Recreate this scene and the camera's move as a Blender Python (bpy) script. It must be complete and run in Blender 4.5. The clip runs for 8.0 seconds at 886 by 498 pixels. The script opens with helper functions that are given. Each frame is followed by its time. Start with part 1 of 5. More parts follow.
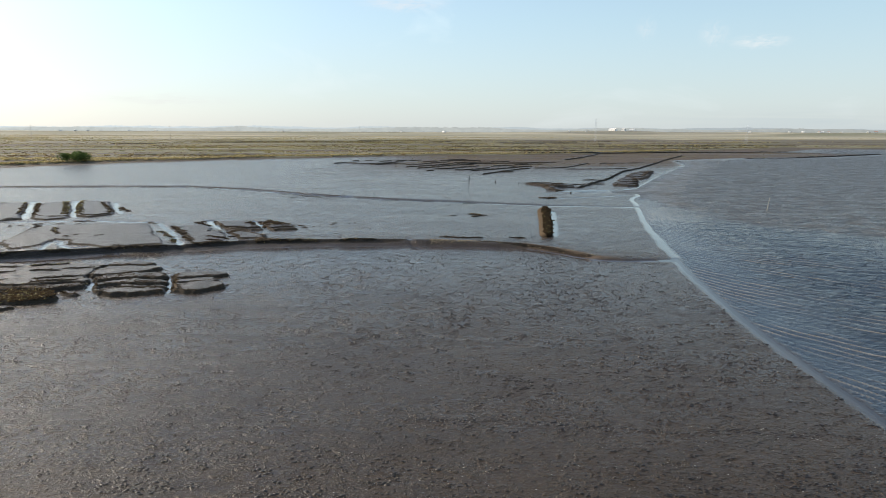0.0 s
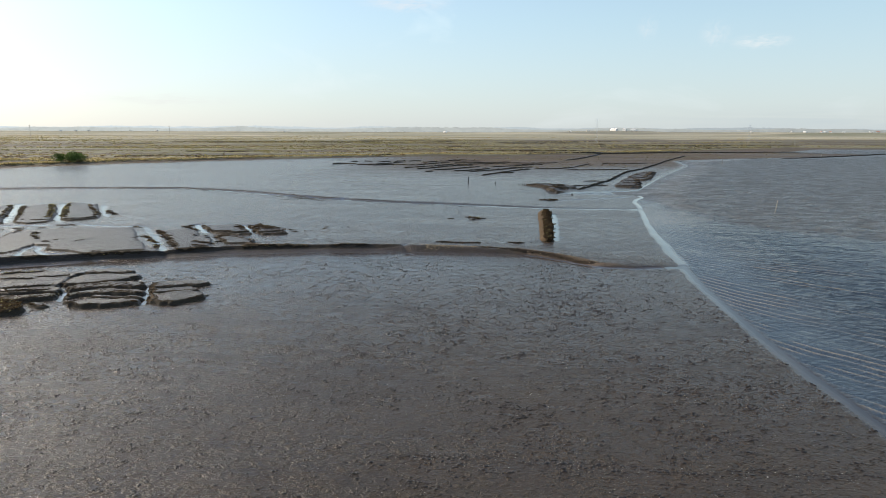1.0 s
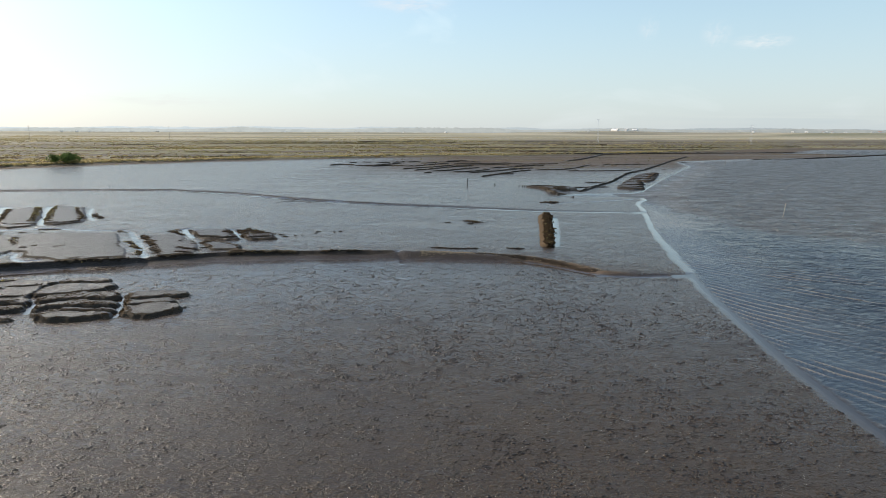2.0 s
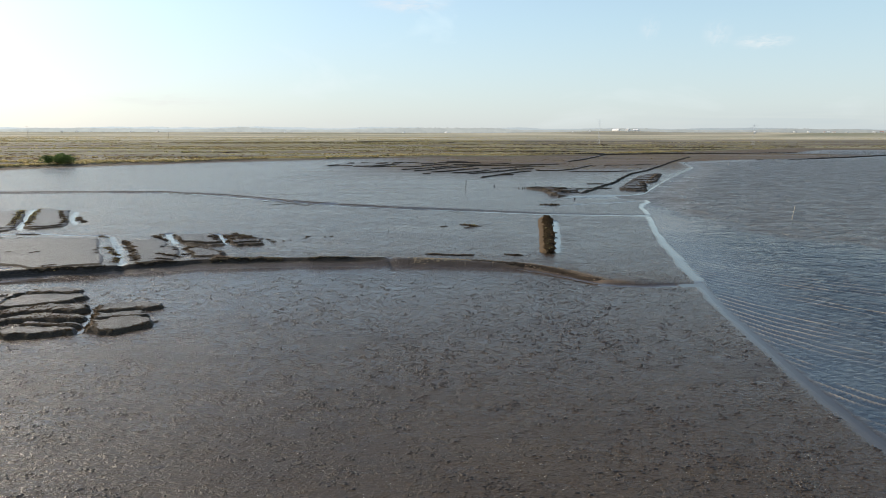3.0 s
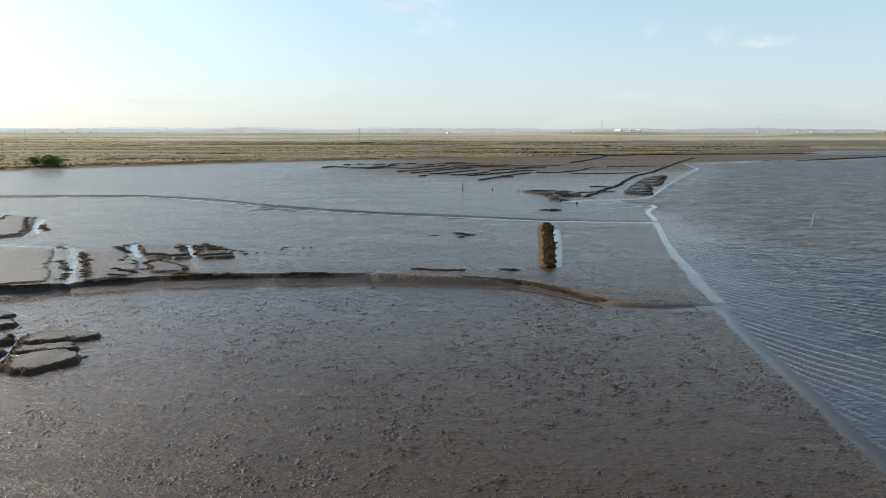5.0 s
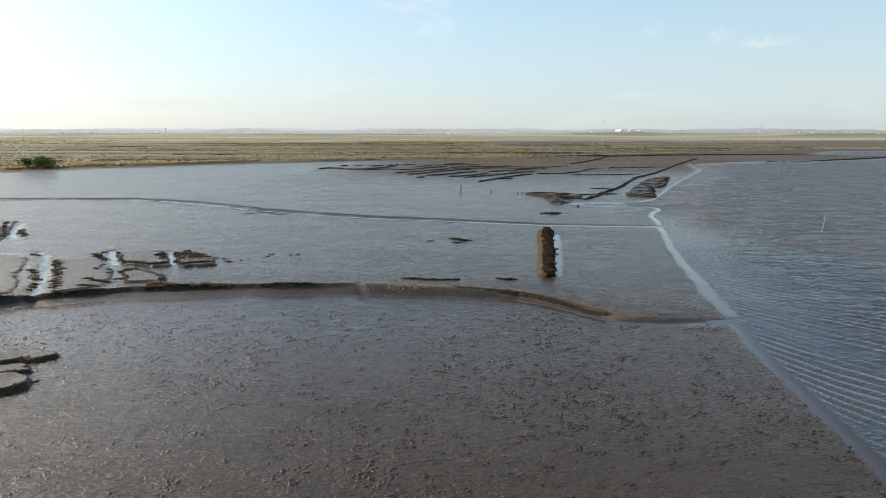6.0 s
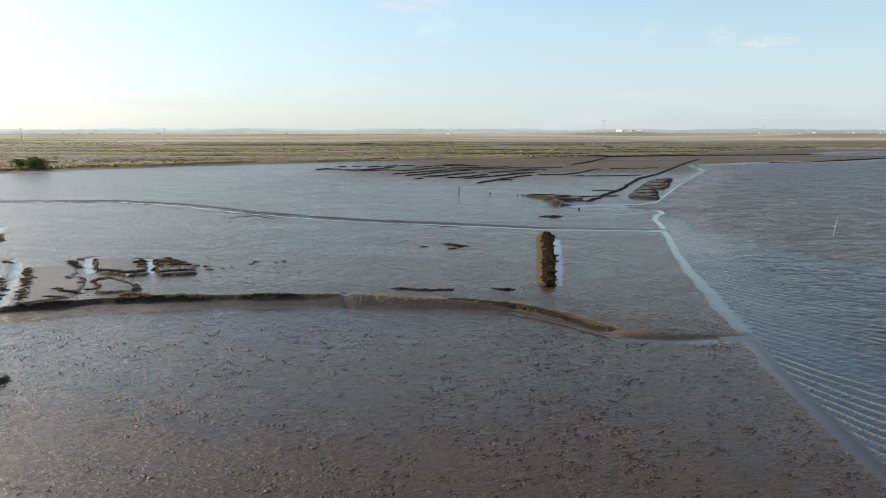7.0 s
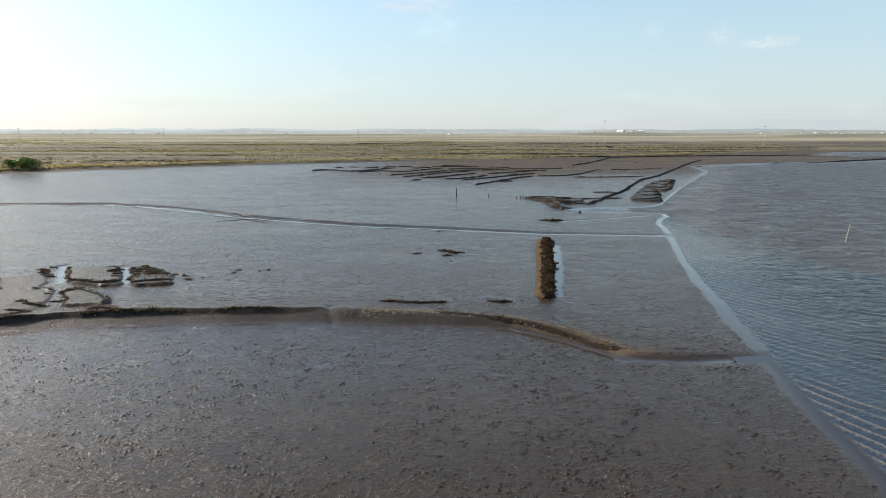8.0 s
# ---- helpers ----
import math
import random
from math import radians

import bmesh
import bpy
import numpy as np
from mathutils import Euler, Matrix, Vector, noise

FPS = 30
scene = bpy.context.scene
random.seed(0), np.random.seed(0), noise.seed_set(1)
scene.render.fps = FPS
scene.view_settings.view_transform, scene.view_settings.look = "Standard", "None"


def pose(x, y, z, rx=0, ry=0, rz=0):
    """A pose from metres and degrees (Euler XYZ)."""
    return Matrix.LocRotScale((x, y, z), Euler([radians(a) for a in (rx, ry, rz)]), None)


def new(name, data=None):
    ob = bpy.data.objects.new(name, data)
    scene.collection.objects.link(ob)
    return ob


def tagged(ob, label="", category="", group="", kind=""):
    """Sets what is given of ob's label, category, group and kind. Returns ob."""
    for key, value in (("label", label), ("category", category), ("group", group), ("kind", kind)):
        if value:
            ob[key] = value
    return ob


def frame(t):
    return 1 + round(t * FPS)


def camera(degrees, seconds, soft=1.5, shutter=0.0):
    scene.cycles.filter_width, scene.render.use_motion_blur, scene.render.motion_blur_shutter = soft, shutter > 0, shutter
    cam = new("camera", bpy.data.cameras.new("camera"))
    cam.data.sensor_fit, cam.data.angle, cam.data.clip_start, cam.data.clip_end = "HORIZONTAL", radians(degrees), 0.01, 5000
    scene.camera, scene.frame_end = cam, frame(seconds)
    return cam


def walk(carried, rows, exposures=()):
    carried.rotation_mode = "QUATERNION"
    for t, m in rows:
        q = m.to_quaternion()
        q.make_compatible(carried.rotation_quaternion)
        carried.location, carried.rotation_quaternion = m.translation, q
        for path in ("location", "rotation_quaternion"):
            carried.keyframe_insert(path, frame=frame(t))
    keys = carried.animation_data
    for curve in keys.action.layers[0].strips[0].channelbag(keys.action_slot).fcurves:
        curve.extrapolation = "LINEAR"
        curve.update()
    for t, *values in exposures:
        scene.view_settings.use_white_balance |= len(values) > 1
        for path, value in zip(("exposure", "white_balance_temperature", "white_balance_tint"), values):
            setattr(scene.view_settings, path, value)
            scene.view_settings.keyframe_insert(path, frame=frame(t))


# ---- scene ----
cam = camera(70.9, 8.0, soft=0.85)
METRES, EYE, TILT, LEAN, TURN = 33.13, 15.8, 0.0, 0.25, 0.0
ROWS = [
    (0.0, 0.0, 0.0, 0.0, 0.09, -10.83, -0.47),
    (0.5, 0.0099, 0.0547, 0.0001, 0.14, -10.83, -0.47),
    (1.0, 0.0213, 0.1179, 0.0015, 0.19, -10.83, -0.45),
    (1.5, 0.0314, 0.1731, 0.0025, 0.24, -10.81, -0.44),
    (3.0, 0.0662, 0.3594, 0.0038, 0.36, -10.78, -0.38),
    (3.5, 0.0773, 0.417, 0.0043, 0.41, -10.78, -0.38),
    (4.0, 0.0896, 0.4832, 0.0054, 0.45, -10.77, -0.37),
    (4.5, 0.1007, 0.541, 0.0055, 0.48, -10.76, -0.36),
    (6.0, 0.1366, 0.7309, 0.0071, 0.59, -10.7, -0.32),
    (6.5, 0.1477, 0.7889, 0.0076, 0.61, -10.68, -0.31),
    (7.0, 0.1601, 0.856, 0.0086, 0.66, -10.68, -0.3),
    (7.5, 0.171, 0.9145, 0.0098, 0.68, -10.67, -0.3),
    (8.0, 0.1834, 0.9829, 0.0114, 0.71, -10.67, -0.31),
]
walk(cam, [(t, pose(0, 0, EYE, TILT, LEAN, TURN) @ pose(METRES * x, METRES * y, METRES * z, 90 + pitch, roll, yaw)) for t, x, y, z, yaw, pitch, roll in ROWS])

# ---- light and sky ----
SUN_AZ, SUN_EL = -61.0, 27.0            # degrees from straight ahead (minus: to the left), and above the horizon
scene.view_settings.exposure = 0.82
world = bpy.data.worlds.new("sky")
scene.world = world
world.use_nodes = True
wt = world.node_tree
wt.nodes.clear()
w_out = wt.nodes.new("ShaderNodeOutputWorld")
w_bg = wt.nodes.new("ShaderNodeBackground")
w_sky = wt.nodes.new("ShaderNodeTexSky")
w_sky.sky_type = "NISHITA"
w_sky.sun_disc = False
w_sky.sun_elevation = radians(SUN_EL)
w_sky.sun_rotation = radians(SUN_AZ)
w_sky.altitude = 0.0
w_sky.air_density, w_sky.dust_density, w_sky.ozone_density = 0.9, 0.8, 1.0
w_bg.inputs["Strength"].default_value = 0.11
# thin wisps of cirrus over the whole sky
w_co = wt.nodes.new("ShaderNodeTexCoord")
w_map = wt.nodes.new("ShaderNodeMapping")
w_map.inputs["Scale"].default_value = (2.2, 2.2, 7.0)
w_map.inputs["Location"].default_value = (0.7, 0.25, 0.4)
w_map.inputs["Rotation"].default_value = (0.35, 0.1, 0.4)
w_no = wt.nodes.new("ShaderNodeTexNoise")
w_no.inputs["Scale"].default_value = 1.7
w_no.inputs["Detail"].default_value = 7.0
w_no.inputs["Roughness"].default_value = 0.55
w_no.inputs["Distortion"].default_value = 0.6
w_ramp = wt.nodes.new("ShaderNodeValToRGB")
w_ramp.color_ramp.elements[0].position, w_ramp.color_ramp.elements[0].color = 0.56, (0, 0, 0, 1)
w_ramp.color_ramp.elements[1].position, w_ramp.color_ramp.elements[1].color = 0.82, (0.5, 0.5, 0.5, 1)
w_mix = wt.nodes.new("ShaderNodeMixRGB")
w_mix.inputs["Color2"].default_value = (9.0, 9.0, 8.8, 1)
wt.links.new(w_co.outputs["Generated"], w_map.inputs["Vector"])
wt.links.new(w_map.outputs["Vector"], w_no.inputs["Vector"])
wt.links.new(w_no.outputs["Fac"], w_ramp.inputs["Fac"])
wt.links.new(w_ramp.outputs["Color"], w_mix.inputs["Fac"])
wt.links.new(w_sky.outputs["Color"], w_mix.inputs["Color1"])
w_haze = wt.nodes.new("ShaderNodeMixRGB")
w_up = wt.nodes.new("ShaderNodeSeparateXYZ")                   # a thin bright morning haze, thickest low down
w_thick = wt.nodes.new("ShaderNodeValToRGB")
w_thick.color_ramp.elements[0].position, w_thick.color_ramp.elements[0].color = 0.0, (0.86, 0.86, 0.86, 1)
w_thick.color_ramp.elements[1].position, w_thick.color_ramp.elements[1].color = 0.75, (0.05, 0.05, 0.05, 1)
for _at, _f in ((0.20, 0.54), (0.38, 0.22)):
    w_thick.color_ramp.elements.new(_at).color = (_f, _f, _f, 1)
wt.links.new(w_co.outputs["Generated"], w_up.inputs["Vector"])
wt.links.new(w_up.outputs["Z"], w_thick.inputs["Fac"])
wt.links.new(w_thick.outputs["Color"], w_haze.inputs["Fac"])
w_tone = wt.nodes.new("ShaderNodeValToRGB")
w_tone.color_ramp.elements[0].position, w_tone.color_ramp.elements[0].color = 0.0, (0.33, 0.365, 0.38, 1)
w_tone.color_ramp.elements[1].position, w_tone.color_ramp.elements[1].color = 0.16, (0.285, 0.385, 0.415, 1)
w_tone.color_ramp.elements.new(0.5).color = (0.20, 0.335, 0.455, 1)
w_ten = wt.nodes.new("ShaderNodeMixRGB")
w_ten.blend_type = "MULTIPLY"
w_ten.inputs["Fac"].default_value = 1.0
# the haze scatters the light onward, so it is brightest towards the sun
w_dot = wt.nodes.new("ShaderNodeVectorMath")
w_dot.operation = "DOT_PRODUCT"
w_dot.inputs[1].default_value = (math.sin(radians(SUN_AZ)), math.cos(radians(SUN_AZ)), 0.0)
w_fwd = wt.nodes.new("ShaderNodeValToRGB")
w_fwd.color_ramp.elements[0].position, w_fwd.color_ramp.elements[0].color = 0.0, (0.475, 0.475, 0.475, 1)
w_fwd.color_ramp.elements[1].position, w_fwd.color_ramp.elements[1].color = 1.0, (0.62, 0.62, 0.61, 1)
for _at, _f in ((0.62, 0.475), (0.82, 0.51), (0.92, 0.56)):
    w_fwd.color_ramp.elements.new(_at).color = (_f, _f, _f, 1)
w_many = wt.nodes.new("ShaderNodeVectorMath")
w_many.operation = "SCALE"
w_many.inputs["Scale"].default_value = 21.0
wt.links.new(w_co.outputs["Generated"], w_dot.inputs[0])
wt.links.new(w_dot.outputs["Value"], w_fwd.inputs["Fac"])
wt.links.new(w_fwd.outputs["Color"], w_many.inputs[0])
wt.links.new(w_many.outputs["Vector"], w_ten.inputs["Color2"])
wt.links.new(w_up.outputs["Z"], w_tone.inputs["Fac"])
wt.links.new(w_tone.outputs["Color"], w_ten.inputs["Color1"])
wt.links.new(w_ten.outputs["Color"], w_haze.inputs["Color2"])
wt.links.new(w_mix.outputs["Color"], w_haze.inputs["Color1"])
# single wisps: direction, half-size in the sky, thickness and colour
w_last = w_haze.outputs["Color"]
for _dir, _size, _much, _col in (
    ((-0.062, 0.981, 0.186), (0.085, 0.3, 0.018), 0.5, (4.9, 4.6, 4.5, 1)),
    ((0.432, 0.893, 0.121), (0.045, 0.3, 0.013), 0.6, (4.9, 4.9, 4.85, 1)),
    ((0.378, 0.916, 0.134), (0.024, 0.3, 0.024), 0.4, (4.6, 4.75, 4.8, 1)),
    ((0.292, 0.945, 0.146), (0.018, 0.3, 0.022), 0.35, (4.4, 4.6, 4.7, 1)),
    ((-0.40, 0.907, 0.042), (0.13, 0.4, 0.014), 0.45, (4.2, 4.15, 4.1, 1)),
    ((0.62, 0.80, 0.012), (0.45, 0.9, 0.030), 0.55, (2.7, 3.15, 3.4, 1)),
):
    _sub = wt.nodes.new("ShaderNodeVectorMath")
    _sub.operation = "SUBTRACT"
    _sub.inputs[1].default_value = _dir
    _div = wt.nodes.new("ShaderNodeVectorMath")
    _div.operation = "DIVIDE"
    _div.inputs[1].default_value = _size
    _len = wt.nodes.new("ShaderNodeVectorMath")
    _len.operation = "LENGTH"
    _soft = wt.nodes.new("ShaderNodeValToRGB")
    _soft.color_ramp.interpolation = "EASE"
    _soft.color_ramp.elements[0].position, _soft.color_ramp.elements[0].color = 0.1, (_much, _much, _much, 1)
    _soft.color_ramp.elements[1].position, _soft.color_ramp.elements[1].color = 1.0, (0, 0, 0, 1)
    _wno = wt.nodes.new("ShaderNodeTexNoise")
    _wno.inputs["Scale"].default_value = 2.2
    _wno.inputs["Detail"].default_value = 6.0
    _wno.inputs["Distortion"].default_value = 1.2
    _wrp = wt.nodes.new("ShaderNodeMapRange")
    _wrp.inputs["From Min"].default_value, _wrp.inputs["From Max"].default_value = 0.34, 0.72
    _wmul = wt.nodes.new("ShaderNodeMath")
    _wmul.operation = "MULTIPLY"
    _wmix = wt.nodes.new("ShaderNodeMixRGB")
    _wmix.inputs["Color2"].default_value = _col
    wt.links.new(w_co.outputs["Generated"], _sub.inputs[0])
    wt.links.new(_sub.outputs["Vector"], _div.inputs[0])
    wt.links.new(_div.outputs["Vector"], _len.inputs[0])
    wt.links.new(_len.outputs["Value"], _soft.inputs["Fac"])
    wt.links.new(_div.outputs["Vector"], _wno.inputs["Vector"])
    wt.links.new(_wno.outputs["Fac"], _wrp.inputs["Value"])
    wt.links.new(_soft.outputs["Color"], _wmul.inputs[0])
    wt.links.new(_wrp.outputs["Result"], _wmul.inputs[1])
    wt.links.new(_wmul.outputs["Value"], _wmix.inputs["Fac"])
    wt.links.new(w_last, _wmix.inputs["Color1"])
    w_last = _wmix.outputs["Color"]
wt.links.new(w_last, w_bg.inputs["Color"])
wt.links.new(w_bg.outputs["Background"], w_out.inputs["Surface"])

sun_data = bpy.data.lights.new("sun", "SUN")
sun_data.energy, sun_data.angle, sun_data.color = 2.4, radians(2.0), (1.0, 0.86, 0.68)
sun = new("sun", sun_data)
_az, _el = radians(SUN_AZ), radians(SUN_EL)
TO_SUN = Vector((math.sin(_az) * math.cos(_el), math.cos(_az) * math.cos(_el), math.sin(_el)))
sun.rotation_mode = "QUATERNION"
sun.rotation_quaternion = TO_SUN.to_track_quat("Z", "Y")
sun.location = TO_SUN * 500


# ---- materials ----
class Mat:
    """A small builder for node materials."""

    def __init__(self, name, rough=0.7, spec=0.5, ior=1.45):
        self.m = bpy.data.materials.new(name)
        self.m.use_nodes = True
        self.t = self.m.node_tree
        self.b = self.t.nodes["Principled BSDF"]
        self.b.inputs["Roughness"].default_value = rough
        self.b.inputs["Specular IOR Level"].default_value = spec
        self.b.inputs["IOR"].default_value = ior
        self.co = None

    def add(self, kind, **values):
        n = self.t.nodes.new(kind)
        for k, v in values.items():
            n.inputs[k.replace("_", " ")].default_value = v
        return n

    def link(self, a, b):
        self.t.links.new(a, b)

    def coords(self, scale=(1, 1, 1), turn=0.0, local=False):
        m = self.add("ShaderNodeMapping", Scale=scale, Rotation=(0, 0, turn))
        if local:
            self.link(self.add("ShaderNodeTexCoord").outputs["Object"], m.inputs["Vector"])
        else:
            self.link(self.add("ShaderNodeNewGeometry").outputs["Position"], m.inputs["Vector"])
        return m.outputs["Vector"]

    def noise(self, size, detail=4.0, rough=0.55, stretch=(1, 1, 1), turn=0.0, distort=0.0):
        n = self.add("ShaderNodeTexNoise", Scale=1.0 / size, Detail=detail, Roughness=rough, Distortion=distort)
        self.link(self.coords(stretch, turn), n.inputs["Vector"])
        return n.outputs["Fac"]

    def cells(self, size, stretch=(1, 1, 1)):
        n = self.add("ShaderNodeTexVoronoi", Scale=1.0 / size)
        self.link(self.coords(stretch), n.inputs["Vector"])
        return n.outputs["Distance"]

    def ramp(self, fac, *stops):
        n = self.add("ShaderNodeValToRGB")
        e = n.color_ramp.elements
        while len(e) < len(stops):
            e.new(0.5)
        for el, (at, col) in zip(e, stops):
            el.position = at
            el.color = (col, col, col, 1) if isinstance(col, float) else (*col, 1)
        self.link(fac, n.inputs["Fac"])
        return n.outputs["Color"]

    def mix(self, fac, a, b, how="MIX"):
        n = self.add("ShaderNodeMixRGB")
        n.blend_type = how
        for sock, v in (("Fac", fac), ("Color1", a), ("Color2", b)):
            if isinstance(v, (int, float)):
                n.inputs[sock].default_value = v if sock == "Fac" else (v, v, v, 1)
            elif isinstance(v, tuple):
                n.inputs[sock].default_value = (*v, 1)
            else:
                self.link(v, n.inputs[sock])
        return n.outputs["Color"]

    def math(self, how, a, b=0.0):
        n = self.add("ShaderNodeMath")
        n.operation = how
        for i, v in enumerate((a, b)):
            if isinstance(v, (int, float)):
                n.inputs[i].default_value = v
            else:
                self.link(v, n.inputs[i])
        return n.outputs["Value"]

    def attribute(self, name):
        n = self.add("ShaderNodeAttribute")
        n.attribute_name = name
        return n.outputs["Fac"]

    def colour(self, c):
        if isinstance(c, tuple):
            self.b.inputs["Base Color"].default_value = (*c, 1)
        else:
            self.link(c, self.b.inputs["Base Color"])
        return self

    def rough(self, r):
        self.link(r, self.b.inputs["Roughness"])
        return self

    def bump(self, height, distance=0.05, strength=1.0, after=None):
        n = self.add("ShaderNodeBump", Distance=distance, Strength=strength)
        self.link(height, n.inputs["Height"])
        if after:
            self.link(after, n.inputs["Normal"])
        self.link(n.outputs["Normal"], self.b.inputs["Normal"])
        return n.outputs["Normal"]


def ground_material():
    """Wet grey-brown mud, with salt-marsh turf where the attribute 'marsh' says so and films of water where 'film' does."""
    k = Mat("tidal_mud", rough=0.5, spec=0.5, ior=1.38)
    big = k.noise(14.0, 5, 0.6, (0.5, 1, 1))
    mid = k.noise(1.6, 6, 0.65, (0.6, 1, 1))
    fine = k.noise(0.16, 4, 0.7)
    mud = k.mix(k.ramp(big, (0.35, 0.0), (0.68, 1.0)), (0.050, 0.030, 0.0125), (0.066, 0.041, 0.0175))
    mud = k.mix(k.ramp(mid, (0.42, 0.0), (0.7, 0.5)), mud, (0.042, 0.031, 0.022))
    mud = k.mix(k.ramp(fine, (0.54, 0.0), (0.68, 0.6)), mud, (0.105, 0.076, 0.050))
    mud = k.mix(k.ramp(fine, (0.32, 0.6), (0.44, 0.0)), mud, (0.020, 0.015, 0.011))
    here = k.ramp(k.noise(2.1, 4, 0.65, (0.7, 1, 1)), (0.38, 0.25), (0.60, 1.0))            # pits and casts come in drifts
    knob = k.noise(0.27, 3, 0.6, (0.62, 1, 1), 0.15, 0.4)
    grit = k.noise(0.12, 3, 0.6, (0.7, 1, 1))
    casts = k.ramp(knob, (0.54, 0.0), (0.66, 1.0))
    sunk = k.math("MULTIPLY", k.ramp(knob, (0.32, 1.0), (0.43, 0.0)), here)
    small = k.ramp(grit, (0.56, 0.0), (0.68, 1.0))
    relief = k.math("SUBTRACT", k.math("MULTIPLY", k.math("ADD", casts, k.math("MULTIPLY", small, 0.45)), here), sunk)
    # pits painted darker, as shade and as wet
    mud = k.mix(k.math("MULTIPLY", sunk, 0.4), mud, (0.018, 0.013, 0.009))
    brown = k.attribute("dry")
    mud = k.mix(brown, mud, k.mix(k.ramp(fine, (0.3, 0.0), (0.7, 1.0)), (0.16, 0.10, 0.055), (0.30, 0.20, 0.10)))
    peat = k.math("MULTIPLY", k.attribute("peat"), k.ramp(k.noise(10.0, 5, 0.6, (0.07, 1, 1)), (0.36, 0.45), (0.5, 1.0)))
    mud = k.mix(k.math("MULTIPLY", peat, 0.85), mud, k.ramp(k.noise(9.0, 6, 0.65, (0.15, 1, 1)), (0.35, (0.055, 0.037, 0.022)), (0.5, (0.125, 0.080, 0.044)), (0.64, (0.105, 0.090, 0.040))))
    # turf of the marsh: bands of olive, straw and reddish glasswort
    band = k.noise(20.0, 6, 0.62, (0.08, 1, 1), 0.02)
    tuft = k.noise(3.0, 5, 0.7, (0.5, 1, 1))
    turf = k.ramp(band, (0.32, (0.16, 0.135, 0.115)), (0.40, (0.22, 0.215, 0.09)), (0.46, (0.18, 0.15, 0.11)), (0.52, (0.36, 0.32, 0.15)), (0.58, (0.17, 0.14, 0.10)), (0.66, (0.40, 0.34, 0.17)))
    turf = k.mix(k.ramp(tuft, (0.38, 0.45), (0.6, 0.0)), turf, (0.06, 0.06, 0.035))
    straw = k.attribute("straw")
    far = k.noise(900.0, 3, 0.6, (0.14, 1, 1), 0.01)
    far = k.mix(0.5, far, k.noise(300.0, 3, 0.6, (0.2, 1, 1), 0.02))
    # far straw fields paled, with the haze of distance put into the colour
    turf = k.mix(straw, turf, k.ramp(far, (0.36, (0.22, 0.20, 0.15)), (0.43, (0.46, 0.40, 0.28)), (0.48, (0.24, 0.23, 0.14)), (0.53, (0.52, 0.45, 0.31)), (0.58, (0.26, 0.24, 0.17)), (0.66, (0.44, 0.39, 0.28))))
    marsh = k.attribute("marsh")
    bed = k.attribute("dull")
    mud = k.mix(k.math("MULTIPLY", bed, 0.9), mud, k.mix(k.ramp(mid, (0.4, 0.0), (0.65, 1.0)), (0.046, 0.036, 0.027), (0.068, 0.053, 0.039)))
    # dark peat on scarps, with the shade of bank and creek lip painted in
    scarp_dark = k.ramp(k.math("ADD", k.attribute("scarp"), k.math("MULTIPLY", k.math("SUBTRACT", mid, 0.5), 0.7)), (0.35, 0.0), (0.55, 1.0))
    mud = k.mix(scarp_dark, mud, k.mix(k.ramp(fine, (0.4, 0.0), (0.62, 1.0)), (0.016, 0.013, 0.010), (0.055, 0.040, 0.026)))
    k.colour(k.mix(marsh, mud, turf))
    film = k.noise(7.0, 6, 0.7, (0.22, 1, 1), 0.0, 0.6)
    gloss = k.ramp(film, (0.42, 0.30), (0.60, 0.24), (0.70, 0.17))
    wet = k.attribute("wet")
    gloss = k.mix(wet, gloss, k.ramp(film, (0.42, 0.20), (0.60, 0.15), (0.70, 0.10)))
    drops = k.ramp(k.noise(0.5, 4, 0.6, (0.25, 1, 1), 0.05, 0.5), (0.60, 0.0), (0.65, 0.9))   # tiny puddles
    drops = k.math("MULTIPLY", drops, k.math("ADD", 0.25, wet))
    gloss = k.mix(drops, gloss, 0.08)
    gloss = k.mix(bed, gloss, 0.60)
    gloss = k.mix(k.math("MULTIPLY", k.ramp(k.math("ABSOLUTE", relief), (0.05, 0.0), (0.3, 1.0)), k.math("SUBTRACT", 1.0, k.math("MULTIPLY", wet, 0.65))), gloss, 0.48)
    gloss = k.mix(scarp_dark, gloss, 0.9)
    water = k.attribute("film")
    gloss = k.mix(water, gloss, 0.12)
    gloss = k.mix(k.math("MULTIPLY", peat, 0.9), gloss, 0.85)
    gloss = k.mix(brown, gloss, 0.9)
    k.rough(k.mix(marsh, gloss, 0.9))
    k.link(k.math("MULTIPLY", k.math("MAXIMUM", k.math("MAXIMUM", k.math("MULTIPLY", water, 0.45), k.math("MULTIPLY", wet, 0.32)), k.math("MULTIPLY", drops, 0.9)), k.math("SUBTRACT", 1.0, k.math("MAXIMUM", marsh, k.math("MULTIPLY", peat, 0.95)))), k.b.inputs["Coat Weight"])     # standing water
    k.b.inputs["Coat IOR"].default_value, k.b.inputs["Coat Roughness"].default_value = 1.4, 0.10
    lumps = k.math("ADD", k.math("MULTIPLY", relief, k.math("SUBTRACT", 1.0, k.math("MULTIPLY", wet, 0.45))), k.math("MULTIPLY", fine, 0.2))
    lumps = k.math("ADD", lumps, k.math("MULTIPLY", mid, 0.5))
    calm = k.math("SUBTRACT", 1.0, k.math("MULTIPLY", water, 0.97))
    k.bump(k.math("MULTIPLY", lumps, calm), 0.085, 0.8)
    return k.m


